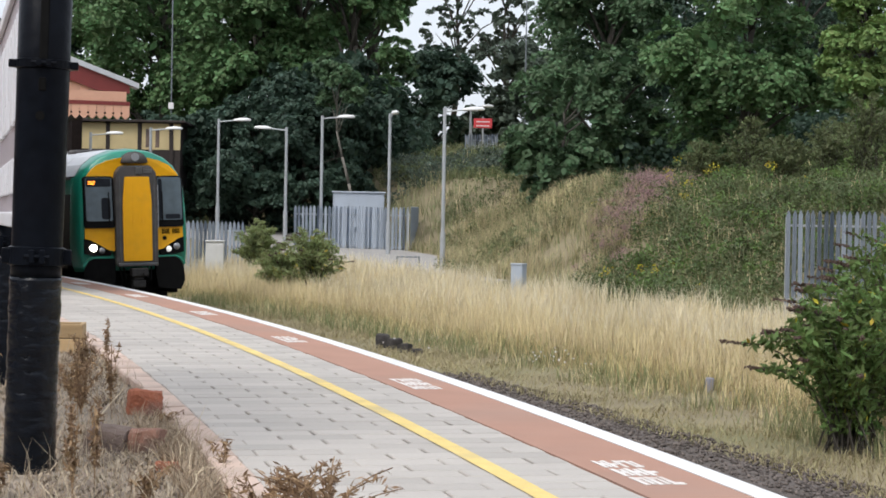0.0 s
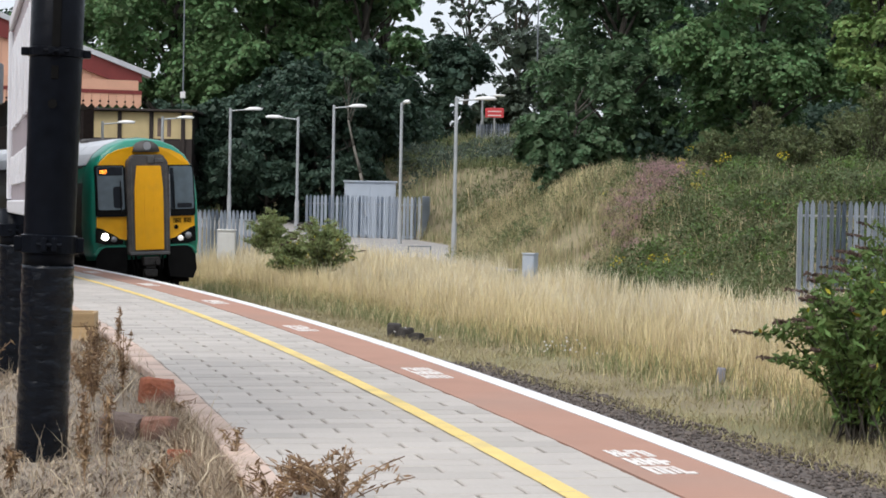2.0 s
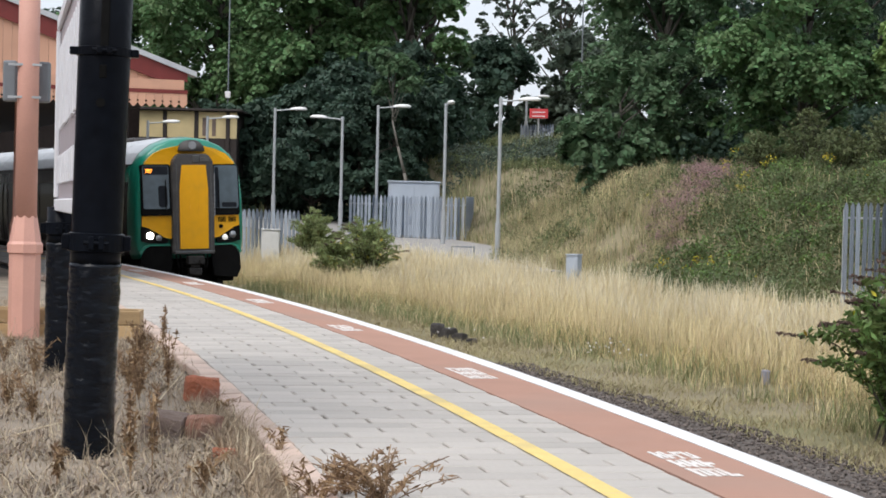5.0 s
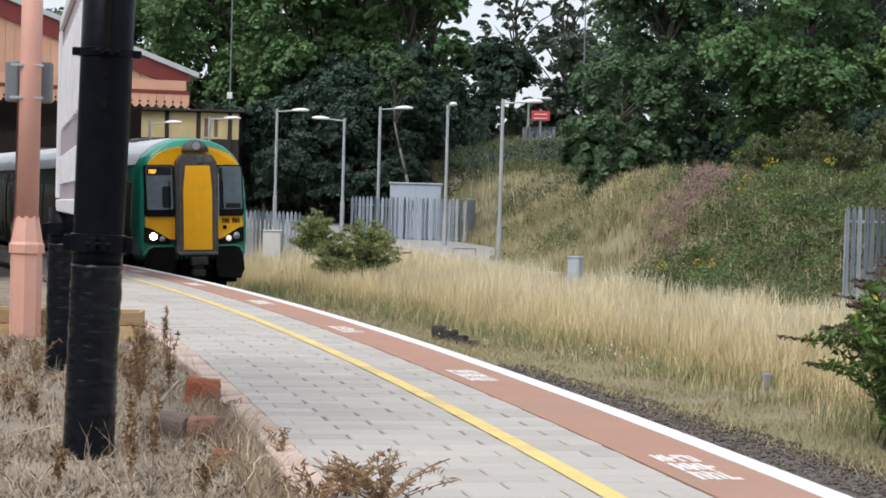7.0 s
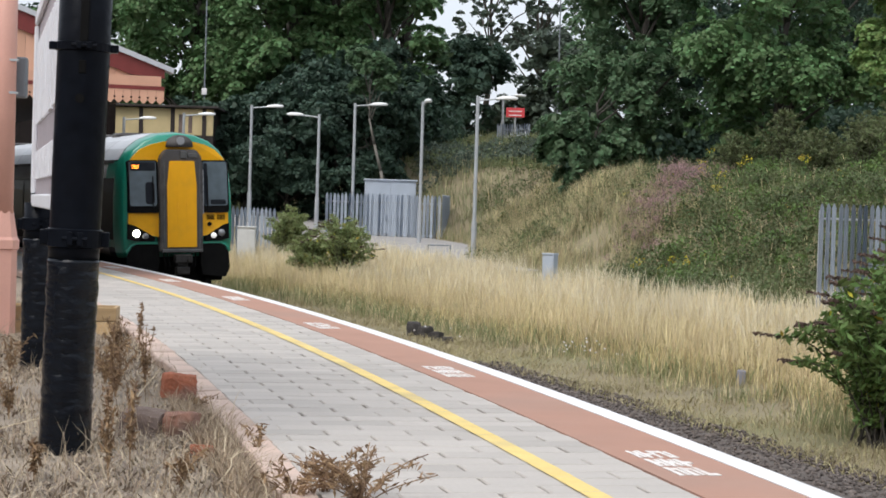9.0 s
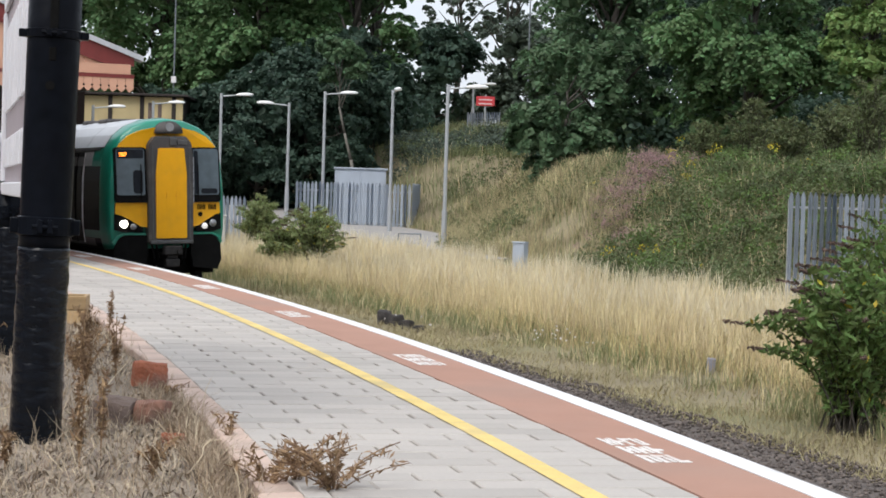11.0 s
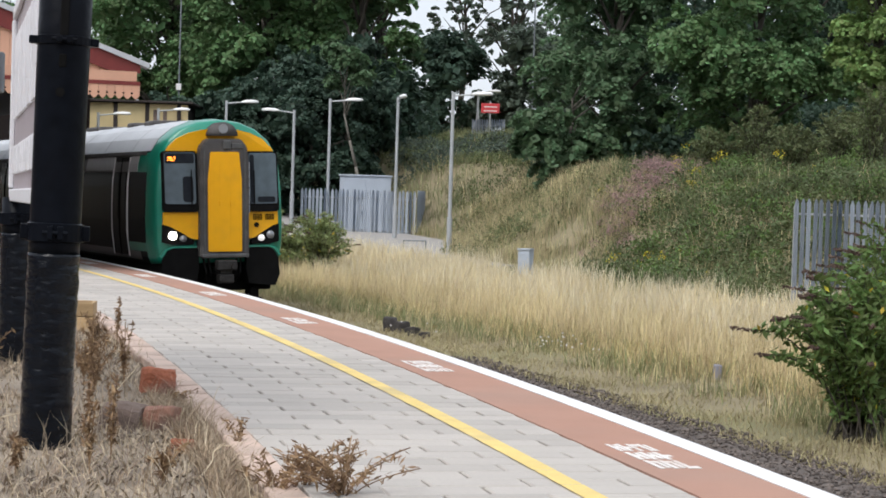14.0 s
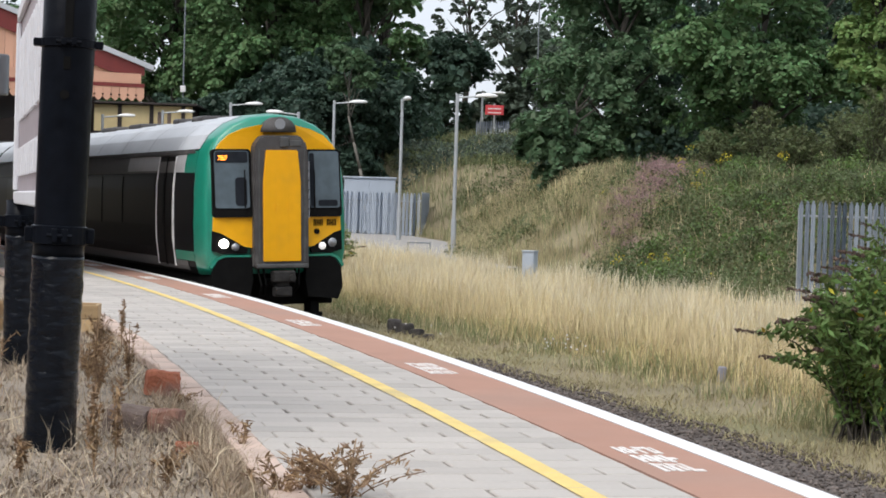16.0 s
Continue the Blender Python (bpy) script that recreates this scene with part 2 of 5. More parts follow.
T_WINGLASS = mat("tinted_window_glass", (0.006, 0.006, 0.007), 0.30, vary=0.1, bump=0, spec=0.025)
T_METAL = mat("coupler_steel", (0.10, 0.10, 0.10), 0.5, 0.5, vary=0.3)
T_COUPLER = mat("greasy_coupler", (0.035, 0.033, 0.032), 0.55, 0.2, vary=0.5, scale=12, spec=0.25)
T_LENS = mat("lamp_lens", (0.30, 0.31, 0.33), 0.3, 0.4, vary=0.05, bump=0)
T_RAILWHITE = mat("pale_door_seal", (0.72, 0.72, 0.72), 0.5, vary=0.05)
G_HEAD = glow("headlight_glow", (1.0, 0.94, 0.80), 9)
G_HEAD2 = glow("marker_light_glow", (0.9, 0.88, 0.85), 0.35)
G_LED = glow("amber_display", (1.0, 0.28, 0.03), 2.2)


# ---- mesh helpers ----
def link(name, bm, material, parent=None, label="", smooth=False):
    me = bpy.data.meshes.new(name)
    bm.normal_update()
    bm.to_mesh(me)
    bm.free()
    for m in material if isinstance(material, (list, tuple)) else [material]:
        me.materials.append(m)
    if smooth:
        me.polygons.foreach_set("use_smooth", [True] * len(me.polygons))
    ob = new(name, me)
    if parent:
        ob.parent = parent
    if label:
        tagged(ob, label)
    return ob


def part(name, bm, material, parent, label="", smooth=False):
    return link(name, bm, material, parent, label, smooth)


def again(ob, name, parent, m):
    """Another part on the same mesh."""
    o = new(name, ob.data)
    o.parent, o.matrix_basis = parent, m
    return o


def raw(name, verts, faces, material, parent=None, smooth=False):
    """A mesh from arrays of corners and of equal faces."""
    verts, faces = np.asarray(verts, np.float32), np.asarray(faces, np.int32)
    me = bpy.data.meshes.new(name)
    me.vertices.add(len(verts))
    me.vertices.foreach_set("co", verts.ravel())
    k = faces.shape[1]
    me.loops.add(faces.size)
    me.loops.foreach_set("vertex_index", faces.ravel())
    me.polygons.add(len(faces))
    me.polygons.foreach_set("loop_start", np.arange(0, faces.size, k, dtype=np.int32))
    me.polygons.foreach_set("loop_total", np.full(len(faces), k, np.int32))
    if smooth:
        me.polygons.foreach_set("use_smooth", np.ones(len(faces), bool))
    me.materials.append(material)
    me.update(calc_edges=True)
    me.validate()
    ob = new(name, me)
    if parent:
        ob.parent = parent
    return ob


def box(bm, x0, x1, y0, y1, z0, z1, bevel=0.0):
    g = bmesh.ops.create_cube(bm, size=1, matrix=Matrix.LocRotScale(((x0 + x1) / 2, (y0 + y1) / 2, (z0 + z1) / 2), None, (x1 - x0, y1 - y0, z1 - z0)))
    if bevel:
        es = list({e for v in g["verts"] for e in v.link_edges})
        bmesh.ops.bevel(bm, geom=es, offset=bevel, segments=2, affect="EDGES", profile=0.5)
    return bm


def tube(bm, a, b, r0, r1=None, n=12):
    a, b = Vector(a), Vector(b)
    r1 = r0 if r1 is None else r1
    m = Matrix.Translation((a + b) / 2) @ (b - a).to_track_quat("Z", "Y").to_matrix().to_4x4()
    bmesh.ops.create_cone(bm, cap_ends=True, segments=n, radius1=r0, radius2=r1, depth=(b - a).length, matrix=m)
    return bm


def lathe(bm, profile, n=20, spin=Matrix()):
    """Turns (radius, height) pairs about z."""
    rings = [[bm.verts.new(spin @ Vector((r * math.cos(k * math.tau / n), r * math.sin(k * math.tau / n), z))) for k in range(n)] for r, z in profile]
    for a, b in zip(rings, rings[1:]):
        for k in range(n):
            bm.faces.new((a[k], a[(k + 1) % n], b[(k + 1) % n], b[k]))
    bm.faces.new(rings[-1])
    bm.faces.new(rings[0][::-1])
    return bm


def plate(bm, outline, y0, y1, bend=None):
    """A flat outline of (x, z) given depth from y0 to y1; bend moves each corner in y."""
    f = bend or (lambda x, z: 0.0)
    a = [bm.verts.new((x, y0 + f(x, z), z)) for x, z in outline]
    b = [bm.verts.new((x, y1 + f(x, z), z)) for x, z in outline]
    bm.faces.new(a[::-1]), bm.faces.new(b)
    for i in range(len(a)):
        j = (i + 1) % len(a)
        bm.faces.new((a[i], a[j], b[j], b[i]))
    bmesh.ops.recalc_face_normals(bm, faces=bm.faces)
    return bm


def strip(bm, s0, s1, o0, o1, z, depth=0.0, step=1.0):
    """A band that follows the curve of the platform, with a thickness."""
    n = max(1, int((s1 - s0) / step))
    rows = []
    for i in range(n + 1):
        s = s0 + (s1 - s0) * i / n
        ps = [arc(s, o0, z), arc(s, o1, z)]
        if depth:
            ps += [arc(s, o1, z - depth), arc(s, o0, z - depth)]
        rows.append([bm.verts.new(p) for p in ps])
    k = len(rows[0])
    for a, b in zip(rows, rows[1:]):
        for i in range(k if depth else 1):
            bm.faces.new((a[i], a[(i + 1) % k], b[(i + 1) % k], b[i]))
    if depth:
        bm.faces.new(rows[0]), bm.faces.new(rows[-1][::-1])
        bmesh.ops.recalc_face_normals(bm, faces=bm.faces)
    return bm


def empty(name, m, label="", category="", group="", kind=""):
    e = new(name)
    e.matrix_basis = m
    return tagged(e, label, category, group, kind)


def B():
    return bmesh.new()


def smooth01(a, b, v):
    t = np.clip((v - a) / (b - a), 0, 1)
    return t * t * (3 - 2 * t)


# ---- ground ----
def curve_coords(x, y):
    return np.arctan2(y - CY, x - CX) * RAD, np.hypot(x - CX, y - CY) - RAD


def ground_z(x, y):
    """Height of the land: track bed, verge, path level that rises away, and the bank beyond it."""
    x, y = np.asarray(x, float), np.asarray(y, float)
    s, o = curve_coords(x, y)
    base = -0.5 + 0.0009 * np.clip(s - 70, 0, 42) ** 2
    z = BED_Z + (base - BED_Z) * smooth01(5.5, 13.0, o)
    foot = bank_foot(s)
    z = z + 2.7 * smooth01(0, 5.6, o - foot) + 1.5 * smooth01(5.6, 20, o - foot) + np.clip((o - foot - 20) * 0.05, 0, 4)
    bumps = 0.16 * np.sin(x * 0.83 + 1.3 * np.sin(y * 0.41)) * np.sin(y * 0.67 + 0.7) + 0.1 * np.sin(x * 2.1 + y * 1.3)
    return z + bumps * smooth01(0.0, 4.0, o - foot)


def bank_foot(s):
    return 14.6 + 3.9 * smooth01(88, 97, s)


def make_ground():
    gx = np.unique(np.concatenate([np.linspace(-3000, -80, 14), np.arange(-80, 60, 1.0), np.linspace(60, 3000, 14)]))
    gy = np.unique(np.concatenate([np.linspace(-3000, -10, 12), np.arange(-10, 150, 1.0), np.linspace(150, 3000, 14)]))
    X, Y = np.meshgrid(gx, gy)
    Z = ground_z(X, Y)
    s, o = curve_coords(X, Y)
    Z = np.where(o < 2.9, BED_Z - 0.14, Z)
    v = np.stack([X, Y, Z], -1).reshape(-1, 3)
    w = len(gx)
    i = (np.arange(len(gy) - 1)[:, None] * w + np.arange(w - 1)).ravel()
    tagged(raw("ground", v, np.stack([i, i + 1, i + w + 1, i + w], 1), M_SOIL, smooth=True), "dry grassy railway land rising to a bank", "ground", kind="structure")


make_ground()


def make_path():
    v, f = [], []
    n = 50
    for i in range(n + 1):
        s = 84.5 + 45.5 * i / n
        for k in (0, 1, 2, 3):
            p = arc(s, 12.2 + (float(bank_foot(s)) - 12.5) * k / 3)
            v.append((p.x, p.y, float(ground_z(p.x, p.y)) + 0.03))
    for i in range(n):
        for k in range(3):
            a = i * 4 + k
            f.append((a, a + 1, a + 5, a + 4))
    tagged(raw("path", v, f, M_PATH, smooth=True), "pale grey tarmac path sloping up to the road", "path", kind="structure")
    b = B()
    strip(b, 84, 99, 12.0, 12.2, -0.2, 0.0)
    for x in b.verts:
        x.co.z = float(ground_z(x.co.x, x.co.y)) + 0.1
    bmesh.ops.solidify(b, geom=b.faces[:], thickness=0.12)
    tagged(link("path_edging", b, M_CONC), "low concrete edging along the path", "edging", kind="structure")


make_path()

# ---- platform ----
S0, S1 = 22.0, 150.0


def make_platform():
    b = B()
    strip(b, S0, S1, -2.86, -0.02, -0.075, 0.85)
    tagged(link("platform", b, M_JOINT), "curved station platform", "platform", kind="structure")
    b = B()
    strip(b, S0, S1, -0.16, 0.0, 0.004, 0.09)
    tagged(link("platform_coping", b, M_COPE), "white painted coping along the platform edge", "coping", kind="structure")
    b = B()
    strip(b, S0, S1, -0.02, -0.06, -0.09, 0.8)
    tagged(link("platform_wall", b, M_CONC), "concrete wall below the platform edge", "wall", kind="structure")
    b = B()
    strip(b, S0, S1, -0.72, -0.163, 0.0, 0.05)
    tagged(link("platform_red_strip", b, M_RED), "worn red surfacing beside the white edge", "surfacing", kind="structure")
    b = B()
    s = 41.7 - 75 * 0.2625 - 0.125
    rr = random.Random(12)
    start = s
    while s < 70:
        s += 0.2625
        if rr.random() < 0.35:
            strip(b, start, s - rr.uniform(0.005, 0.012), -1.33, -1.205 - rr.uniform(0, 0.004), 0.0055, step=0.5)
            start = s
    strip(b, start, S1, -1.33, -1.205, 0.0055)
    tagged(link("yellow_line", b, M_YEL), "painted yellow safety line on the paving", "safety line", kind="structure")
    b = B()
    strip(b, S0, S1, -40, -3.5, -0.045, 0.6, step=2)
    n = 64
    rows = [[b.verts.new(arc(S0 + (S1 - S0) * i / n, o, z)) for o, z in ((-3.5, -0.045), (-3.1, -0.05), (-2.84, -0.085))] for i in range(n + 1)]
    for a, c in zip(rows, rows[1:]):
        for k in (0, 1):
            b.faces.new((a[k], a[k + 1], c[k + 1], c[k]))
    tagged(link("station_ground", b, M_BEDSOIL), "dry bare soil of the old platform bed", "ground", kind="structure")


make_platform()


def make_stencil(s):
    """White stencilled words at the edge, too worn to read: bars."""
    r = random.Random(int(s * 10))
    th = empty("platform_stencil", spot(s, -0.47, 0.0), "worn white stencilled warning on red surfacing", "road marking", "stencilled warnings")
    for row, n in enumerate((4, 3, 3)):
        y = 0.36 - row * 0.36
        w = 0.25 / n
        for k in range(n):
            x = -0.125 + k * w
            b = B()
            box(b, x, x + w * 0.36, y, y + 0.29 + 0.02 * r.random(), 0.001, 0.005)
            q = y + r.choice((0.0, 0.11, 0.21))
            box(b, x + w * 0.36 + 0.0005, x + w * 0.86, q, q + 0.075, 0.001, 0.005)
            if r.random() < 0.75:
                box(b, x + w * 0.58, x + w * 0.86, y + 0.02 + (0.06 if q == y else 0), y + 0.27 if q < y + 0.2 else y + 0.205, 0.0012, 0.0052)
            part("letter_bar", b, M_TEXT, th)


for k in range(9):
    make_stencil(43.9 + 5.98 * k if k else 44.1)


# ---- track ----
def make_track():
    b = B()
    strip(b, S0, S1 + 40, 0.0, 3.25, BED_Z + 0.012, 0.3)
    tagged(link("ballast_bed", b, M_BALLAST), "dark dirty ballast under the track", "ballast", kind="structure")
    for o in (1.42 - 0.75, 1.42 + 0.75):
        b = B()
        z = RAIL_Z + (0.026 if o > 1.42 else -0.026)
        strip(b, S0, S1 + 40, o - 0.035, o + 0.035, z, 0.05)
        strip(b, S0, S1 + 40, o - 0.01, o + 0.01, z - 0.05, 0.08)
        tagged(link("rail", b, M_RAILSTEEL), "rusty steel running rail beside the platform", "rail", "running rails", kind="structure")


make_track()
rg = np.random.default_rng(3)


def scatter_stones(n, s0, s1, o0, o1, zf, size, name, material, label):
    s, o = rg.uniform(s0, s1, n), rg.uniform(o0, o1, n)
    a = s / RAD
    x, y = CX + (RAD + o) * np.cos(a), CY + (RAD + o) * np.sin(a)
    z = zf(x, y)
    base = np.array([(1, 0, 0), (0, 1, 0), (-1, 0, 0), (0, -1, 0), (0, 0, 1), (0, 0, -1)], float)
    tri = np.array([(0, 1, 4), (1, 2, 4), (2, 3, 4), (3, 0, 4), (1, 0, 5), (2, 1, 5), (3, 2, 5), (0, 3, 5)])
    sz = size * rg.uniform(0.5, 1.4, (n, 1, 1)) * rg.uniform(0.7, 1.3, (n, 6, 1))
    v = base[None] * sz
    t = rg.uniform(0, 6.3, n)[:, None]
    vx, vy = v[..., 0] * np.cos(t) - v[..., 1] * np.sin(t), v[..., 0] * np.sin(t) + v[..., 1] * np.cos(t)
    v = np.stack([vx + x[:, None], vy + y[:, None], v[..., 2] * 0.7 + z[:, None]], -1)
    f = tri[None] + (np.arange(n) * 6)[:, None, None]
    tagged(raw(name, v.reshape(-1, 3), f.reshape(-1, 3), material), label, "stones", kind="stuff")


scatter_stones(11000, 42, 62, 1.9, 3.7, lambda x, y: np.full(len(x), BED_Z) + rg.uniform(0, 0.03, len(x)), 0.023, "ballast_stones", M_BALLAST, "loose dark ballast stones along the track")


# ---- plants ----
def leaves(centre, radius, per, size, flat=0.0, droop=0.0, rng=None, slim=0.33):
    """Leaf quads round the given clump centres."""
    rng = rng or rg
    n = len(centre) * per
    c, r = np.repeat(centre, per, 0), np.repeat(radius, per)
    d = rng.normal(size=(n, 3))
    d /= np.linalg.norm(d, axis=1)[:, None]
    p = c + d * (r * rng.uniform(0.55, 1.08, n))[:, None] * np.array([1, 1, 0.8])
    u = rng.normal(size=(n, 3))
    u[:, 2] = u[:, 2] * (1 - flat) - droop
    u /= np.linalg.norm(u, axis=1)[:, None]
    w = np.cross(u, d + rng.normal(size=(n, 3)) * 0.5)
    w /= np.linalg.norm(w, axis=1)[:, None] + 1e-6
    L = size * rng.uniform(0.6, 1.3, n)[:, None]
    W = L * slim
    v = np.stack([p - u * L / 2, p + w * W, p + u * L / 2, p - w * W], 1)
    return v.reshape(-1, 3)


def quads(n):
    return np.arange(n * 4).reshape(-1, 4)


def sprays(centre, axis, radius, per, size, rng, up=1.1, slim=0.36):
    """Flat fans of leaves, each fan facing up and out along its axis."""
    n = len(centre) * per
    ax = axis + np.array([0, 0, up])
    ax /= np.linalg.norm(ax, axis=1)[:, None]
    side = np.cross(ax, rng.normal(size=ax.shape))
    side /= np.linalg.norm(side, axis=1)[:, None]
    fore = np.cross(ax, side)
    c, a, s, f, r = (np.repeat(q, per, 0) for q in (centre, ax, side, fore, radius))
    t, q = rng.uniform(0, 6.283, n), np.sqrt(rng.random(n)) * rng.uniform(0.55, 1.1, n)
    p = c + (s * (np.cos(t) * q * r)[:, None] + f * (np.sin(t) * q * r * 0.75)[:, None])
    p += a * ((0.22 - 0.4 * q * q) * r + rng.normal(size=n) * 0.10 * r)[:, None]
    nr = a + rng.normal(size=(n, 3)) * 0.55
    u = np.cross(nr, rng.normal(size=(n, 3)))
    u /= np.linalg.norm(u, axis=1)[:, None] + 1e-6
    w = np.cross(nr, u)
    w /= np.linalg.norm(w, axis=1)[:, None] + 1e-6
    L = size * rng.uniform(0.6, 1.35, n)[:, None]
    v = np.stack([p - u * L / 2, p + w * L * slim, p + u * L / 2, p - w * L * slim], 1)
    return v.reshape(-1, 3)


def tree(x, d_z, y, height, spread, material, seed, label, low=0.15, fans=620, per=58, leaf=0.17, bark=None, squash=1.0, fan=1.0, girth=1.0, lean=None, fill=1500, lobe_n=26):
    rng = np.random.default_rng(seed)
    z = float(ground_z(x, y)) if d_z is None else d_z
    th = empty("tree", pose(x, y, z), label, "tree")
    b = B()
    lean = rng.normal(size=2) * 0.02 * height if lean is None else np.array(lean)
    top = Vector((lean[0], lean[1], height * 0.7))
    r0 = (0.018 * height + 0.05) * girth
    prev, pr = Vector((0, 0, -0.2)), r0 * 1.3
    for k in range(1, 6):
        q = top * (k / 5) + Vector((*(rng.normal(size=2) * 0.009 * height), 0))
        nr = r0 * (1 - 0.15 * k)
        tube(b, prev, q, pr, nr, 8)
        prev, pr = q, nr
    # lobes give the crown an uneven outline; a limb reaches into each
    lobes = []
    for k in range(lobe_n):
        h = rng.uniform(low + 0.05, 0.95)
        w = spread * squash * (1 - 0.75 * abs(2 * (h - 0.45)) ** 2.2) * rng.uniform(0.40, 0.95)
        a = k * 2.399 + rng.uniform(-0.4, 0.4)
        lobes.append((top.x * h + math.cos(a) * w, top.y * h + math.sin(a) * w, h * height, rng.uniform(0.20, 0.38) * spread))
        st = top * min(1.0, max(0.12, h - 0.18) / 0.7)
        tip = Vector(lobes[-1][:3])
        mid = (st + tip) / 2 + Vector((0, 0, 0.03 * height))
        tube(b, st, mid, r0 * 0.30, r0 * 0.18, 5), tube(b, mid, tip, r0 * 0.18, r0 * 0.06, 5)
    part("trunk", b, bark or M_BARK, th, smooth=True)
    lobes = np.array(lobes)
    pick = rng.integers(0, len(lobes), fans)
    d = rng.normal(size=(fans, 3))
    d /= np.linalg.norm(d, axis=1)[:, None]
    d[:, 2] = d[:, 2] * 0.8 + 0.12
    c = lobes[pick, :3] + d * (lobes[pick, 3] * rng.uniform(0.75, 1.2, fans))[:, None]
    keep = c[:, 2] > height * low * 0.5
    c, d = c[keep], d[keep]
    rad = rng.uniform(0.40, 0.95, len(c)) * fan * (spread / 5)
    v = sprays(c, d, rad, per, leaf, rng)
    if fill:
        pick = rng.integers(0, len(lobes), fill)
        d = rng.normal(size=(fill, 3))
        c = lobes[pick, :3] + d / np.linalg.norm(d, axis=1)[:, None] * (lobes[pick, 3] * rng.random(fill) ** 0.5 * 0.8)[:, None]
        v = np.concatenate([v, leaves(c, np.full(len(c), 0.1), 1, leaf * 2.4, 0.2, 0.1, rng)])
    raw("crown", v, quads(len(v) // 4), material, th)
    return th


def column(px, d):
    """World x of what stands in that column of the view, d metres away."""
    return (px - 784) / 3350 * d


# px, distance, height, reach, leaves, clear stem, fans of leaves
for px, d, h, w, m, low, fans, label in (
    (70, 112, 10.0, 5.0, L_DARK, 0.0, 150, "dense dark green tree behind the station"),
    (-40, 106, 10.0, 5.0, L_DARK, 0.0, 150, "dense dark green tree behind the station"),
    (-150, 100, 10.0, 5.0, L_DARK, 0.0, 150, "dense dark green tree behind the station"),
    (180, 108, 16.5, 6.2, L_LIGHT, 0.10, 620, "tall dark green broadleaf tree behind the station"),
    (300, 100, 16.0, 5.2, L_LIGHT, 0.06, 620, "dense green tree on the bank"),
    (415, 104, 17.0, 5.6, L_MID, 0.05, 620, "dense dark green tree on the bank"),
    (470, 96, 15.5, 4.2, L_LIGHT, 0.08, 640, "full green broadleaf tree on the bank"),
    (545, 98, 16.5, 4.2, L_LIGHT, 0.05, 640, "dense green tree on the bank"),
    (632, 94, 14.5, 2.9, L_LIGHT, 0.10, 520, "full green broadleaf tree above the path"),
    # low fill trees, their dark leaf colour stands in for tree shade
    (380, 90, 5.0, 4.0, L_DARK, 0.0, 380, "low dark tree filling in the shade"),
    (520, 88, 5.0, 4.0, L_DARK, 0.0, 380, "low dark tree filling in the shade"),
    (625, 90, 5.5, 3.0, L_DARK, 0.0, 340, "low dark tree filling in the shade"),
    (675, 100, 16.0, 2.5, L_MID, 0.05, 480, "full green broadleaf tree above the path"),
    # added thicket: the dark leaf colour gives the tree shadow behind the cabinet
    (395, 82, 4.6, 2.6, L_DARK, 0.0, 260, "low thicket tree behind the fence, shade put into its dark leaves"),
    (470, 80, 5.2, 2.7, L_DARK, 0.0, 300, "low thicket tree behind the fence, shade put into its dark leaves"),
    (548, 79, 5.4, 2.5, L_DARK, 0.0, 300, "low thicket tree behind the fence, shade put into its dark leaves"),
    (615, 80, 5.6, 2.0, L_DARK, 0.0, 280, "low thicket tree behind the fence, shade put into its dark leaves"),
    (670, 83, 3.6, 1.3, L_DARK, 0.0, 180, "low thicket tree behind the fence, shade put into its dark leaves"),
    (1085, 72, 10.5, 3.5, L_MID, 0.02, 760, "rounded dark green oak on the bank"),
    (1180, 82, 12.5, 4.6, L_MID, 0.08, 620, "tall green tree on the bank"),
    (1335, 65, 9.2, 3.6, L_LIGHT, 0.04, 760, "bright green spreading tree on the bank"),
    (1012, 66, 4.4, 2.0, L_MID, 0.0, 420, "low hanging dark green oak on the bank"),
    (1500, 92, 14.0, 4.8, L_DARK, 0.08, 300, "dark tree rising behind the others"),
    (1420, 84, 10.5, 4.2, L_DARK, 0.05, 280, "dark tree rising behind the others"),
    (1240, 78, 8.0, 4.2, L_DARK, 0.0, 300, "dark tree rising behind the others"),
):
    tree(column(px, d), None, d, h, w, m, int(px * 7 + d + 2000), label, low=low, leaf=0.24 if d > 85 else 0.18, fans=fans)
tree(column(1548, 60), None, 60, 7.4, 2.0, L_FEATHER, 91, "light green feathery young tree on the bank", low=0.0, fans=700, per=34, leaf=0.15, fan=1.0, fill=600, squash=0.65)
for px, d, h, w, k in ((905, 135, 16.5, 4.6, 77), (815, 138, 17.5, 4.2, 81)):
    tree(column(px, d), None, d, h, w, L_GREY, k, "sparse grey-green tree with sky between its boughs", low=0.3, fans=205, per=36, leaf=0.30, fan=0.65, fill=0, girth=0.7, lobe_n=30)
tree(column(645, 77), None, 77, 7.6, 1.5, L_MID, 82, "slender pale-barked leaning tree above the fence", low=0.66, fans=170, per=50, leaf=0.2, bark=M_PALEBARK, girth=0.5, lean=(-0.85, 0.0), fill=0, lobe_n=8)
tree(column(770, 128), None, 128, 7.0, 4.4, L_DARK, 78, "dark rounded tree in the distance", low=0.05, fans=300, leaf=0.30)
tree(column(950, 125), None, 125, 6.6, 4.2, L_GREY, 79, "dark rounded tree in the distance", low=0.05, fans=300, leaf=0.30)


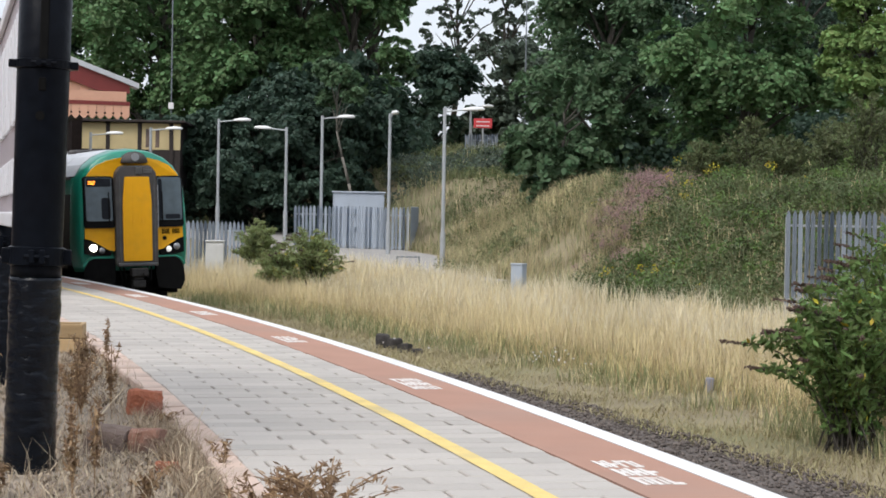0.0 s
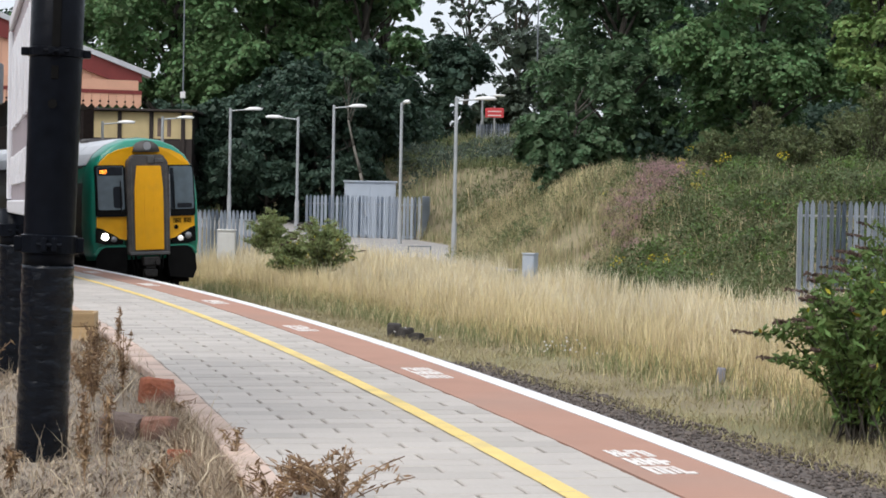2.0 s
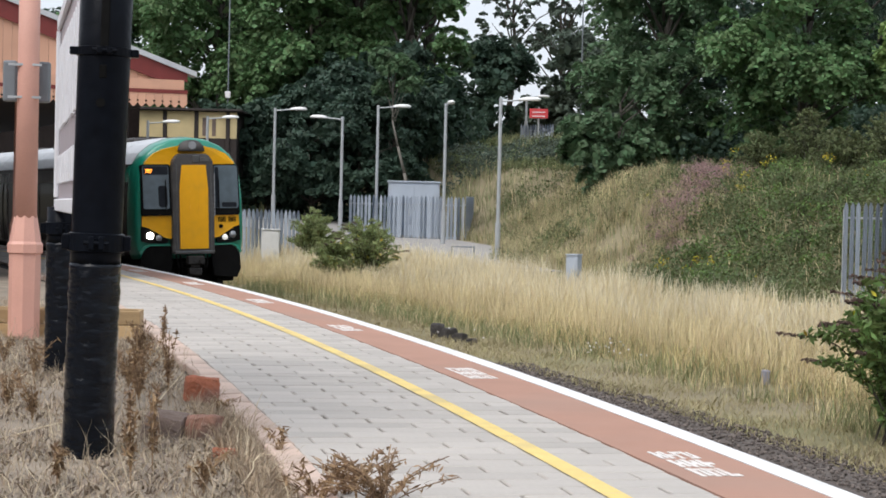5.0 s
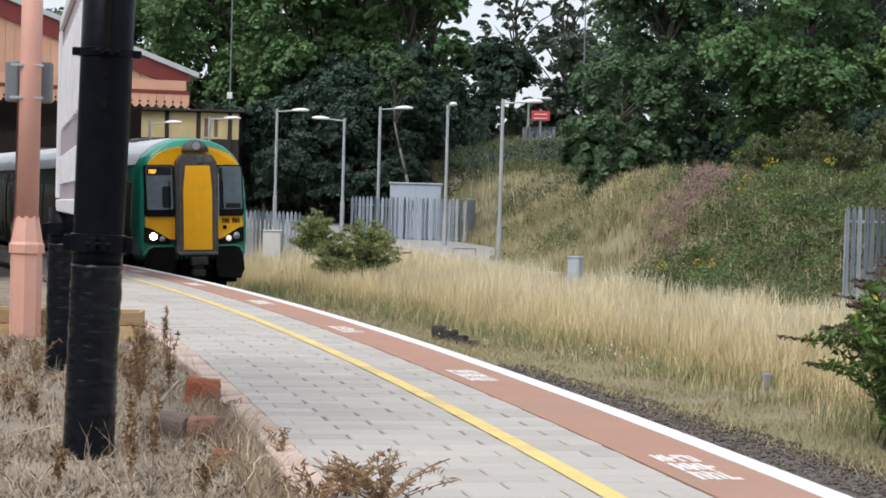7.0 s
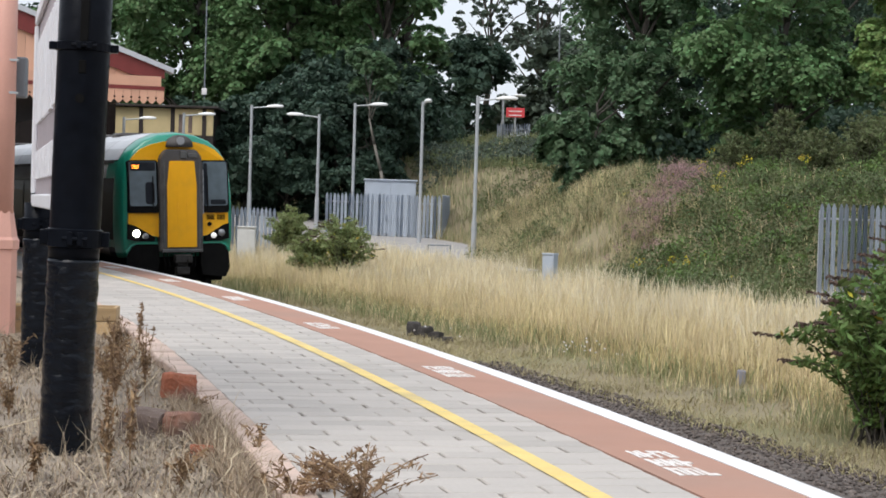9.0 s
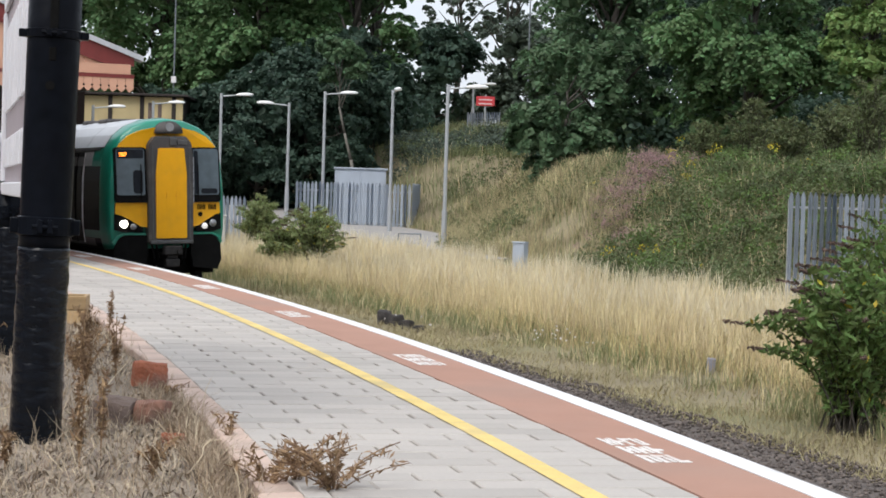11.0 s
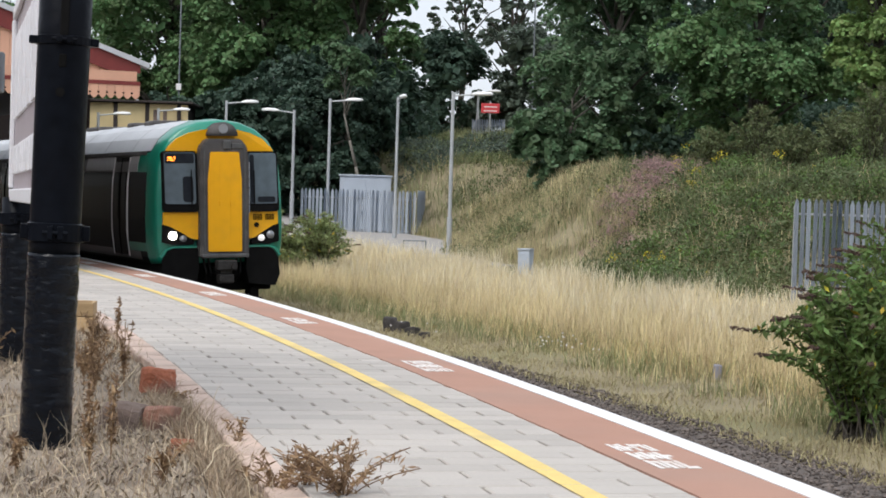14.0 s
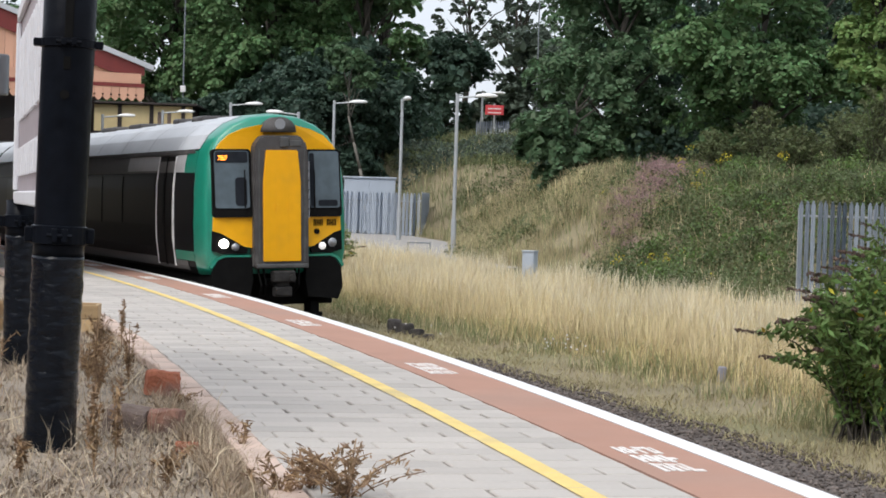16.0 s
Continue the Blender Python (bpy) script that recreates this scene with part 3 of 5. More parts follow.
def grass(name, n, s0, s1, o0, o1, h0, h1, material, label, width=0.012, lean=0.25, patch=0.5, seed=1, zf=ground_z, on_bank=False):
    rng = np.random.default_rng(seed)
    s, o = rng.uniform(s0, s1, n), rng.uniform(o0, o1, n)
    if on_bank:
        o = o + bank_foot(s)
    a = s / RAD
    x, y = CX + (RAD + o) * np.cos(a), CY + (RAD + o) * np.sin(a)
    d = np.sin(x * 1.7 + 2 * np.sin(y * 0.9)) * np.sin(y * 1.3 + 1.1 * np.sin(x * 0.8))
    keep = rng.random(n) < np.clip(1 - patch + patch * (d + 0.6), 0.05, 1)
    x, y, d = x[keep], y[keep], d[keep]
    n = len(x)
    z = zf(x, y)
    h = rng.uniform(h0, h1, n) * (1 + 0.25 * d)
    t = rng.uniform(0, 6.3, n)
    w = width * rng.uniform(0.6, 1.4, n)
    lx, ly = rng.normal(size=n) * lean * h, rng.normal(size=n) * lean * h
    cx, cy = np.cos(t) * w, np.sin(t) * w
    v = np.stack([np.stack([x - cx, y - cy, z - 0.03], -1), np.stack([x + cx, y + cy, z - 0.03], -1),
                  np.stack([x + lx * 0.4 + cx, y + ly * 0.4 + cy, z + h * 0.65], -1), np.stack([x + lx, y + ly, z + h], -1),
                  np.stack([x + lx * 0.4 - cx, y + ly * 0.4 - cy, z + h * 0.65], -1)], 1)
    f = (np.array([(0, 1, 2), (0, 2, 4), (4, 2, 3)])[None] + (np.arange(n) * 5)[:, None, None]).reshape(-1, 3)
    return tagged(raw(name, v.reshape(-1, 3), f, material), label, "grass", kind="stuff")


grass("seed_grass", 26000, 52, 96, 7.6, 11.2, 0.45, 0.86, M_SEED, "pale feathery seed heads over the verge grass", 0.004, 0.22, 0.7, 19)
grass("golden_grass", 40000, 50, 94, 5.4, 9.6, 0.14, 0.45, M_GOLDEN, "golden brown dry grass low on the verge", 0.0036, 0.35, 0.7, 20)
grass("tall_grass", 66000, 52, 94, 6.2, 10.9, 0.26, 0.74, M_STRAW, "tall bleached straw-coloured grass on the verge", 0.0036, 0.20, 0.6, 11)
grass("thin_grass", 6000, 48, 90, 4.6, 6.6, 0.10, 0.38, M_STRAW, "thin straw stalks on the verge", 0.003, 0.25, 0.8, 16)
grass("low_grass", 70000, 44, 82, 3.3, 7.4, 0.02, 0.12, M_OLIVE, "short dull grass beside the ballast", 0.0038, 0.9, 0.55, 12)
grass("green_grass", 52000, 46, 95, 4.6, 9.0, 0.06, 0.34, M_GREENGRASS, "green grass among the straw", 0.004, 0.5, 1.1, 13)
grass("bank_grass", 46000, 60, 125, -0.2, 16, 0.2, 0.6, M_BANKGRASS, "dry grass on the bank", 0.008, 0.25, 0.9, 14, on_bank=True)
grass("hummock_straw", 24000, 82, 99, -0.4, 5.0, 0.25, 0.7, M_BANKSTRAW, "golden dry grass on the near slope", 0.005, 0.3, 1.0, 18, on_bank=True)
grass("bank_straw", 5500, 60, 125, -0.2, 12, 0.3, 0.75, M_STRAW, "pale straw stalks on the bank", 0.006, 0.2, 1.2, 17, on_bank=True)
grass("bank_green_grass", 52000, 60, 125, -0.2, 18, 0.15, 0.5, M_GREENGRASS, "rank green grass and weeds on the bank", 0.010, 0.4, 0.6, 15, on_bank=True)


# ---- train ----
HALF = [(0, 3.77), (0.45, 3.72), (0.80, 3.58), (1.05, 3.38), (1.22, 3.12), (1.29, 2.85), (1.33, 2.40), (1.345, 1.75), (1.335, 1.30), (1.29, 1.02), (1.24, 0.90)]


def ring(scale_x, scale_z, y, pull=0.0):
    pts = HALF[::-1] + [(-x, z) for x, z in HALF[1:]]
    return [(x * scale_x, y + pull * max(0, z - 2.2), 1.9 + (z - 1.9) * scale_z) for x, z in pts]


def loft(bm, rings, cap_first=True, cap_last=True):
    vs = [[bm.verts.new(p) for p in r] for r in rings]
    for a, b in zip(vs, vs[1:]):
        for i in range(len(a)):
            j = (i + 1) % len(a)
            bm.faces.new((a[i], a[j], b[j], b[i]))
    if cap_first:
        bm.faces.new(vs[0])
    if cap_last:
        bm.faces.new(vs[-1])
    bmesh.ops.recalc_face_normals(bm, faces=bm.faces)
    return bm


def face_bend(x, z):
    return -0.09 * x * x - 0.10 * max(0.0, z - 2.0) ** 1.3


def side_plate(bm, y0, y1, z0, z1, sx, proud=0.012):
    """A plate on the side of the body, following its curve in height."""
    zs = np.linspace(z0, z1, 5)
    prof = sorted((z, x) for x, z in HALF)
    xs = [float(np.interp(z, [p[0] for p in prof], [p[1] for p in prof])) for z in zs]
    outer = [[bm.verts.new((sx * (x + proud), y, z)) for x, z in zip(xs, zs)] for y in (y0, y1)]
    inner = [[bm.verts.new((sx * (x - 0.02), y, z)) for x, z in zip(xs, zs)] for y in (y0, y1)]
    for k in range(4):
        bm.faces.new((outer[0][k], outer[0][k + 1], outer[1][k + 1], outer[1][k]))
    for i in (0, 1):
        for k in range(4):
            bm.faces.new((outer[i][k], outer[i][k + 1], inner[i][k + 1], inner[i][k]))
    for k in (0, 4):
        bm.faces.new((outer[0][k], outer[1][k], inner[1][k], inner[0][k]))
    bmesh.ops.recalc_face_normals(bm, faces=bm.faces)


def carriage(cab):
    car = empty("train_carriage", Matrix(), "green, yellow and charcoal diesel multiple unit cab car on the track" if cab else "charcoal diesel multiple unit carriage coupled behind", "train", "carriages of the train")
    LEN = 23.4
    nose = -0.80 if cab else 0.0
    body = B()
    loft(body, [ring(1, 1, nose), ring(1, 1, -LEN)], cap_first=not cab)
    part("body", body, T_SIDE, car, "dark charcoal body side")
    roof = B()
    pts = [(x, z) for x, z in HALF if z >= 3.1]
    pr = [(-x, z) for x, z in pts[::-1]] + pts[1:]
    for y0, y1 in ((nose - 0.02, -LEN),):
        a = [roof.verts.new((x * 1.012, y0, z + 0.012)) for x, z in pr]
        c = [roof.verts.new((x * 1.012, y1, z + 0.012)) for x, z in pr]
        for i in range(len(a) - 1):
            roof.faces.new((a[i], a[i + 1], c[i + 1], c[i]))
    part("roof", roof, T_ROOF, car, "pale grey ribbed roof")
    # roof seams and pods
    for y in np.arange(nose - 1.5, -LEN, -2.4):
        b = B()
        for (x0, z0), (x1, z1) in zip(pr, pr[1:]):
            q = [(x0 * 1.013, y, z0 + 0.013), (x1 * 1.013, y, z1 + 0.013), (x1 * 1.022, y - 0.03, z1 + 0.022), (x0 * 1.022, y - 0.03, z0 + 0.022)]
            b.faces.new([b.verts.new(p) for p in q])
        part("roof_seam", b, T_ROOF, car)
    # drip rail at the roof edge
    for sx in (1, -1):
        b = B()
        side_plate(b, nose - 0.3, -LEN, 3.06, 3.12, sx, 0.03)
        part("drip_rail", b, T_GREY, car)
    for y, w in ((-3.4, 0.8), (-5.2, 0.5), (-8.5, 1.2), (-11, 1.6), (-16, 1.4)):
        b = B()
        box(b, -0.5, 0.5, y - w, y, 3.68, 3.82, 0.05)
        part("roof_pod", b, T_GREY, car, "dark roof vent")
    for sx in (1, -1):
        b = B()
        side_plate(b, nose - 0.85 if cab else -0.05, -LEN + 0.05, 2.72, 3.08, sx, 0.006)
        part("silver_band", b, T_SILVER, car, "dull silver band above the windows")
        b = B()
        side_plate(b, nose - 0.6 if cab else -0.05, -LEN + 0.05, 0.95, 1.12, sx, 0.006)
        part("sill_band", b, T_SILVER, car, "dull silver band along the sill")
        wins = [(-3.75, -6.4)] if cab else [(-1.2, -4.0)]
        wins += [(-6.6, -8.4), (-8.6, -10.4), (-10.6, -12.4), (-12.6, -14.4), (-17.2, -19.0), (-19.2, -21.0)]
        for y0, y1 in wins:
            b = B()
            side_plate(b, y0, y1, 1.72, 2.66, sx, 0.010)
            part("side_window", b, T_WINGLASS, car)
        if cab:
            b = B()
            side_plate(b, -3.62, -6.2, 2.76, 3.04, sx, 0.012)
            part("pale_panel", b, T_PALE, car, "paler panel beside the door")
            b = B()
            side_plate(b, -1.62, -2.28, 2.72, 3.04, sx, 0.013)
            part("pale_panel", b, T_PALE, car, "paler panel beside the door")
        for y in (-2.95, -15.8) if cab else (-5.2, -15.8):
            b = B()
            side_plate(b, y + 0.62, y - 0.62, 1.02, 3.02, sx, 0.016)
            door = part("side_door", b, T_SIDE, car, "dark sliding door leaves")
            for k in (0.64, 0.0, -0.64):
                b = B()
                side_plate(b, y + k + 0.026, y + k - 0.026, 1.0, 3.02, sx, 0.03)
                part("door_seal", b, T_RAILWHITE if k else T_BLACK, door)
            for k in (0.31, -0.31):
                b = B()
                side_plate(b, y + k + 0.18, y + k - 0.18, 1.75, 2.7, sx, 0.02)
                part("door_window", b, T_WINGLASS, door)
    # underframe, bogies
    b = B()
    box(b, -1.15, 1.15, -LEN + 0.3, nose - 0.2, 0.72, 0.92)
    part("underframe", b, T_BLACK, car)
    for y in (-8.2, -11.5, -14.2):
        b = B()
        box(b, -1.2, 1.2, y - 1.2, y + 1.2, 0.25, 0.75, 0.06)
        part("equipment_box", b, T_BLACK, car)
    for y in (-4.0, -19.8):
        b = B()
        box(b, -1.05, 1.05, y - 1.6, y + 1.6, 0.42, 0.72, 0.08)
        bogie = part("bogie", b, T_BLACK, car)
        for k in (-1.2, 1.2):
            for sx in (-0.75, 0.75):
                b = B()
                tube(b, (sx - 0.06, y + k, 0.40), (sx + 0.06, y + k, 0.40), 0.40, n=20)
                part("wheel", b, T_METAL, bogie)
    if cab:
        make_cab(car)
    return car


def rounded(x0, x1, z0, z1, r, n=4):
    pts = []
    for cx, cz, a0 in ((x1 - r, z1 - r, 0), (x0 + r, z1 - r, 90), (x0 + r, z0 + r, 180), (x1 - r, z0 + r, 270)):
        for k in range(n + 1):
            a = radians(a0 + 90 * k / n)
            pts.append((cx + r * math.cos(a), cz + r * math.sin(a)))
    return pts


def make_cab(car):
    # green moulded shell from the body round to the face
    shell = B()
    rings = [ring(1.004, 1.004, -0.85), ring(1.006, 1.006, -0.75), ring(1.0, 1.0, -0.58), ring(0.985, 0.99, -0.32), ring(0.965, 0.98, -0.14), ring(0.935, 0.96, -0.06)]
    rings = [[(x, y + (face_bend(x, z) * k), z) for x, y, z in r] for r, k in zip(rings, (0, 0, 0.15, 0.5, 0.85, 1))]
    loft(shell, rings, cap_first=False)
    part("cab_shell", shell, T_GREEN, car, "glossy green moulded cab shell", True)
    # yellow face: the arch over the windows and the bands below them
    arch = [(-1.12, 3.08), (-1.05, 3.20), (-0.87, 3.37), (-0.62, 3.48), (-0.33, 3.545), (0, 3.565), (0.33, 3.545), (0.62, 3.48), (0.87, 3.37), (1.05, 3.20), (1.12, 3.08)]
    b = B()
    plate(b, arch[::-1], -0.08, 0.03, face_bend)
    part("upper_panel", b, T_YELLOW, car, "yellow arch above the windscreens")
    for sx in (1, -1):
        b = B()
        plate(b, [(sx * 0.50, 1.92), (sx * 1.17, 1.92), (sx * 1.18, 1.66), (sx * 1.02, 1.62), (sx * 0.72, 1.42), (sx * 0.50, 1.38)], -0.09, -0.020, face_bend)
        part("lower_panel", b, T_YELLOW, car, "yellow panel below the windscreen")
        b = B()
        o = rounded(0.51, 1.185, 1.92, 3.12, 0.07)
        plate(b, [(sx * x, z) for x, z in o], -0.10, 0.036, face_bend)
        w = part("windscreen", b, T_BLACK, car, "black windscreen surround")
        b = B()
        o = rounded(0.55, 1.15, 2.08, 3.09, 0.05)
        plate(b, [(sx * x, z) for x, z in o], 0.02, 0.042, face_bend)
        part("glass", b, T_GLASS, w, "reflecting windscreen glass, more reflection put into its blue-grey colour")
        # thin dark plates on the pane stand in for shade inside the cab
        b = B()
        o = rounded(0.57, 1.13, 2.88, 3.075, 0.03) if sx > 0 else rounded(0.57, 0.66, 2.10, 3.05, 0.03)
        plate(b, [(sx * x, z) for x, z in o], 0.03, 0.0445, face_bend)
        part("dark_top_band" if sx > 0 else "pillar_shade", b, T_SHADE, w, "flat dark band on the glass, painted as cab shade")
        b = B()
        o = rounded(0.60, 0.80, 2.12, 2.62, 0.06) if sx > 0 else rounded(0.72, 1.10, 2.11, 2.22, 0.04)
        plate(b, [(sx * x, z) for x, z in o], 0.03, 0.0445, face_bend)
        part("seat_shade", b, T_SHADE, w, "flat dark shape on the glass, painted as a shaded seat")
        b = B()
        tube(b, (sx * 0.64, 0.06 + face_bend(0.6, 2), 2.0), (sx * 0.64, 0.06 + face_bend(0.6, 2.5), 2.75), 0.012, n=6)
        part("wiper", b, T_BLACK, w)
        # headlight cluster
        b = B()
        plate(b, [(sx * x, z) for x, z in ((1.19, 1.68), (1.05, 1.64), (0.80, 1.50), (0.58, 1.36), (0.60, 1.28), (1.0, 1.28), (1.20, 1.33))], -0.09, -0.012, face_bend)
        hl = part("headlight_surround", b, T_BLACK, car, "black headlight surround")
        for x, z, r, lit in ((1.00, 1.46, 0.085, sx > 0), (0.80, 1.40, 0.070, sx < 0)):
            b = B()
            y = face_bend(x, z)
            tube(b, (sx * x, y - 0.05, z), (sx * x, y + 0.015, z), r, r * 0.92, 20)
            part("lamp", b, (G_HEAD if sx > 0 else G_HEAD2) if lit else T_LENS, hl, "lit headlight" if lit else "unlit lamp glass", True)
        # black skirt under the lamps
        b = B()
        plate(b, [(sx * x, z) for x, z in ((1.19, 1.00), (1.08, 1.16), (0.98, 1.21), (0.50, 1.21), (0.48, 0.80), (0.54, 0.50), (1.12, 0.44), (1.22, 0.66))], -0.9, -0.035, face_bend)
        part("skirt", b, T_BLACK, car, "black lower skirt")
        b = B()
        box(b, min(sx * 0.66, sx * 0.84), max(sx * 0.66, sx * 0.84), -0.75, -0.35, 0.08, 0.42, 0.03)
        box(b, min(sx * 0.60, sx * 0.90), max(sx * 0.60, sx * 0.90), -0.42, -0.36, 0.10, 0.2, 0.01)
        part("lifeguard", b, T_BLACK, car)
        # cab side glass and handrail
        b = B()
        side_plate(b, -0.90, -2.22, 1.45, 2.70, sx, 0.008)
        part("cab_side_window", b, T_WINGLASS, car, "glossy black side panel")
        b = B()
        side_plate(b, -0.87, -1.6, 2.71, 3.10, sx, 0.009)
        part("corner_panel", b, T_GREEN, car)
        b = B()
        side_plate(b, -0.87, -2.2, 1.13, 1.30, sx, 0.009)
        part("lower_swoosh", b, T_GREEN, car)
    # gangway
    g = B()
    plate(g, [(-0.50, 1.04), (0.50, 1.04), (0.50, 2.9), (0.47, 3.20), (0.34, 3.36), (-0.34, 3.36), (-0.47, 3.20), (-0.50, 2.9)], -0.2, 0.10)
    bmesh.ops.bevel(g, geom=g.edges[:], offset=0.025, segments=2, affect="EDGES")
    gang = part("gangway", g, T_GREY, car, "dark grey gangway surround")
    b = B()
    plate(b, [(-0.345, 1.14), (0.345, 1.14), (0.345, 2.55), (0.29, 3.10), (-0.29, 3.10), (-0.345, 2.55)], 0.09, 0.135)
    bmesh.ops.bevel(b, geom=b.edges[:], offset=0.012, segments=2, affect="EDGES")
    pan = part("gangway_door", b, T_YELLOW, gang, "yellow end door panel")
    for x in (-0.11, 0.11):
        b = B()
        box(b, x - 0.005, x + 0.005, 0.132, 0.1375, 1.2, 3.05)
        part("door_rib", b, T_YELLOW, pan)
        b = B()
        box(b, x - 0.018, x + 0.018, 0.135, 0.155, 2.05, 2.15, 0.006)
        part("door_catch", b, T_YELLOW, pan)
    b = B()
    box(b, -0.12, 0.04, 0.1, 0.15, 3.15, 3.33, 0.02)
    box(b, -0.36, -0.14, 0.09, 0.12, 3.17, 3.27, 0.01)
    part("gangway_fitting", b, T_METAL, gang)
    for x0, x1 in ((-0.43, -0.395), (0.395, 0.43)):
        b = B()
        box(b, x0, x1, 0.098, 0.118, 1.12, 3.12, 0.005)
        part("worn_edge", b, T_METAL, gang, "worn bare metal edge")
    for k in range(6):
        b = B()
        tube(b, (-0.505, 0.09, 1.9 + k * 0.17), (-0.515, 0.07, 2.05 + k * 0.17), 0.010, n=6)
        part("cable", b, T_LENS, gang)
    b = B()
    box(b, -0.48, 0.48, 0.0, 0.16, 1.02, 1.10, 0.02)
    part("gangway_foot", b, T_METAL, gang)
    # top headlight in its dome
    b = B()
    plate(b, [(0.30 * math.cos(radians(a)), 3.42 + 0.27 * math.sin(radians(a))) for a in range(0, 181, 15)], -0.35, 0.02)
    dome = part("lamp_housing", b, T_GREY, car, "dark dome over the top lamp", True)
    b = B()
    tube(b, (0, -0.02, 3.56), (0, 0.035, 3.56), 0.095, n=20)
    part("top_lamp", b, T_LENS, dome)
    # display
    b = B()
    box(b, 0.80, 1.10, -0.50, -0.30, 2.89, 3.05, 0.01)
    disp = part("display_box", b, T_BLACK, car)
    b = B()
    for k in range(7):
        for r in (0, 1, 2):
            if (k * 3 + r * 2) % 5:
                x, z = 0.93 + k * 0.023, 2.925 + r * 0.03
                y = 0.050 + face_bend(x, z)
                box(b, x, x + 0.018, y - 0.02, y, z, z + 0.022)
    part("display_text", b, G_LED, disp, "amber lit destination text")
    # unit number: bars
    for k, w in enumerate((1, 1, 1, 0, 1, 1, 1)):
        if w:
            x = -0.64 - k * 0.066
            b = B()
            for u, v in ((0, 0.012), (0.032, 0.044)):
                box(b, x - v, x - u, face_bend(x, 1.8) - 0.03, face_bend(x, 1.8) - 0.012, 1.76, 1.87)
            box(b, x - 0.032, x - 0.012, face_bend(x, 1.8) - 0.03, face_bend(x, 1.8) - 0.012, 1.855 - 0.05 * (k % 2), 1.87 - 0.05 * (k % 2))
            part("number_bar", b, T_BLACK, car)
    b = B()
    tube(b, (-0.70, -0.08, 1.66), (-0.70, -0.045, 1.66), 0.05, n=14)
    part("socket", b, T_BLACK, car)
    # dark apron and pipes below the gangway
    b = B()
    box(b, -1.16, 1.16, -0.75, -0.55, 0.34, 1.0, 0.03)
    part("apron", b, T_BLACK, car, "black underframe apron")
    for x in (-0.36, -0.28, 0.30, 0.40):
        b = B()
        tube(b, (x, -0.05, 1.0), (x * 0.9, 0.04, 0.72), 0.02, n=8), tube(b, (x * 0.9, 0.04, 0.72), (x * 0.8, -0.2, 0.55), 0.02, n=8)
        part("hose", b, T_BLACK, car, "black rubber brake hose")
    for sx in (1, -1):
        b = B()
        plate(b, [(sx * x, z) for x, z in ((1.21, 1.02), (1.10, 1.17), (0.98, 1.22), (0.52, 1.22), (0.52, 1.255), (1.0, 1.26), (1.14, 1.21), (1.245, 1.06))], -0.3, -0.028, face_bend)
        part("lower_lip", b, T_GREEN, car, "green moulded lip under the lamps")
    # coupler
    b = B()
    box(b, -0.12, 0.12, -0.5, 0.16, 0.70, 0.82, 0.02)
    box(b, -0.20, 0.20, 0.02, 0.26, 0.78, 0.98, 0.03)
    box(b, -0.16, 0.16, 0.0, 0.2, 0.52, 0.70, 0.03)
    tube(b, (-0.13, 0.2, 0.86), (-0.13, 0.32, 0.86), 0.06), tube(b, (0.12, 0.2, 0.62), (0.12, 0.28, 0.62), 0.05)
    part("coupler", b, T_COUPLER, car, "steel coupler head", False)


cab_car = carriage(True)
rear_car = carriage(False)
# ---- plain unseen walls added beside and behind, to cut skylight and darken reflections ----
def make_unseen_walls():
    m = mat("unseen_wall_brick", (0.13, 0.075, 0.06), 0.9, vary=0.3, scale=1.2, bump=0.3)
    b = B()
    strip(b, 12, 68, -16.4, -16.0, 5.0, 5.6, step=2)
    tagged(link("unseen_wall_west", b, m), "unseen plain dark brick wall, added to darken reflections", "wall", kind="structure")
    b = B()
    box(b, -16, 40, -9.4, -9.0, -1.2, 6.0)
    tagged(link("unseen_wall_south", b, m), "unseen plain dark brick wall, added to darken reflections", "wall", kind="structure")


make_unseen_walls()


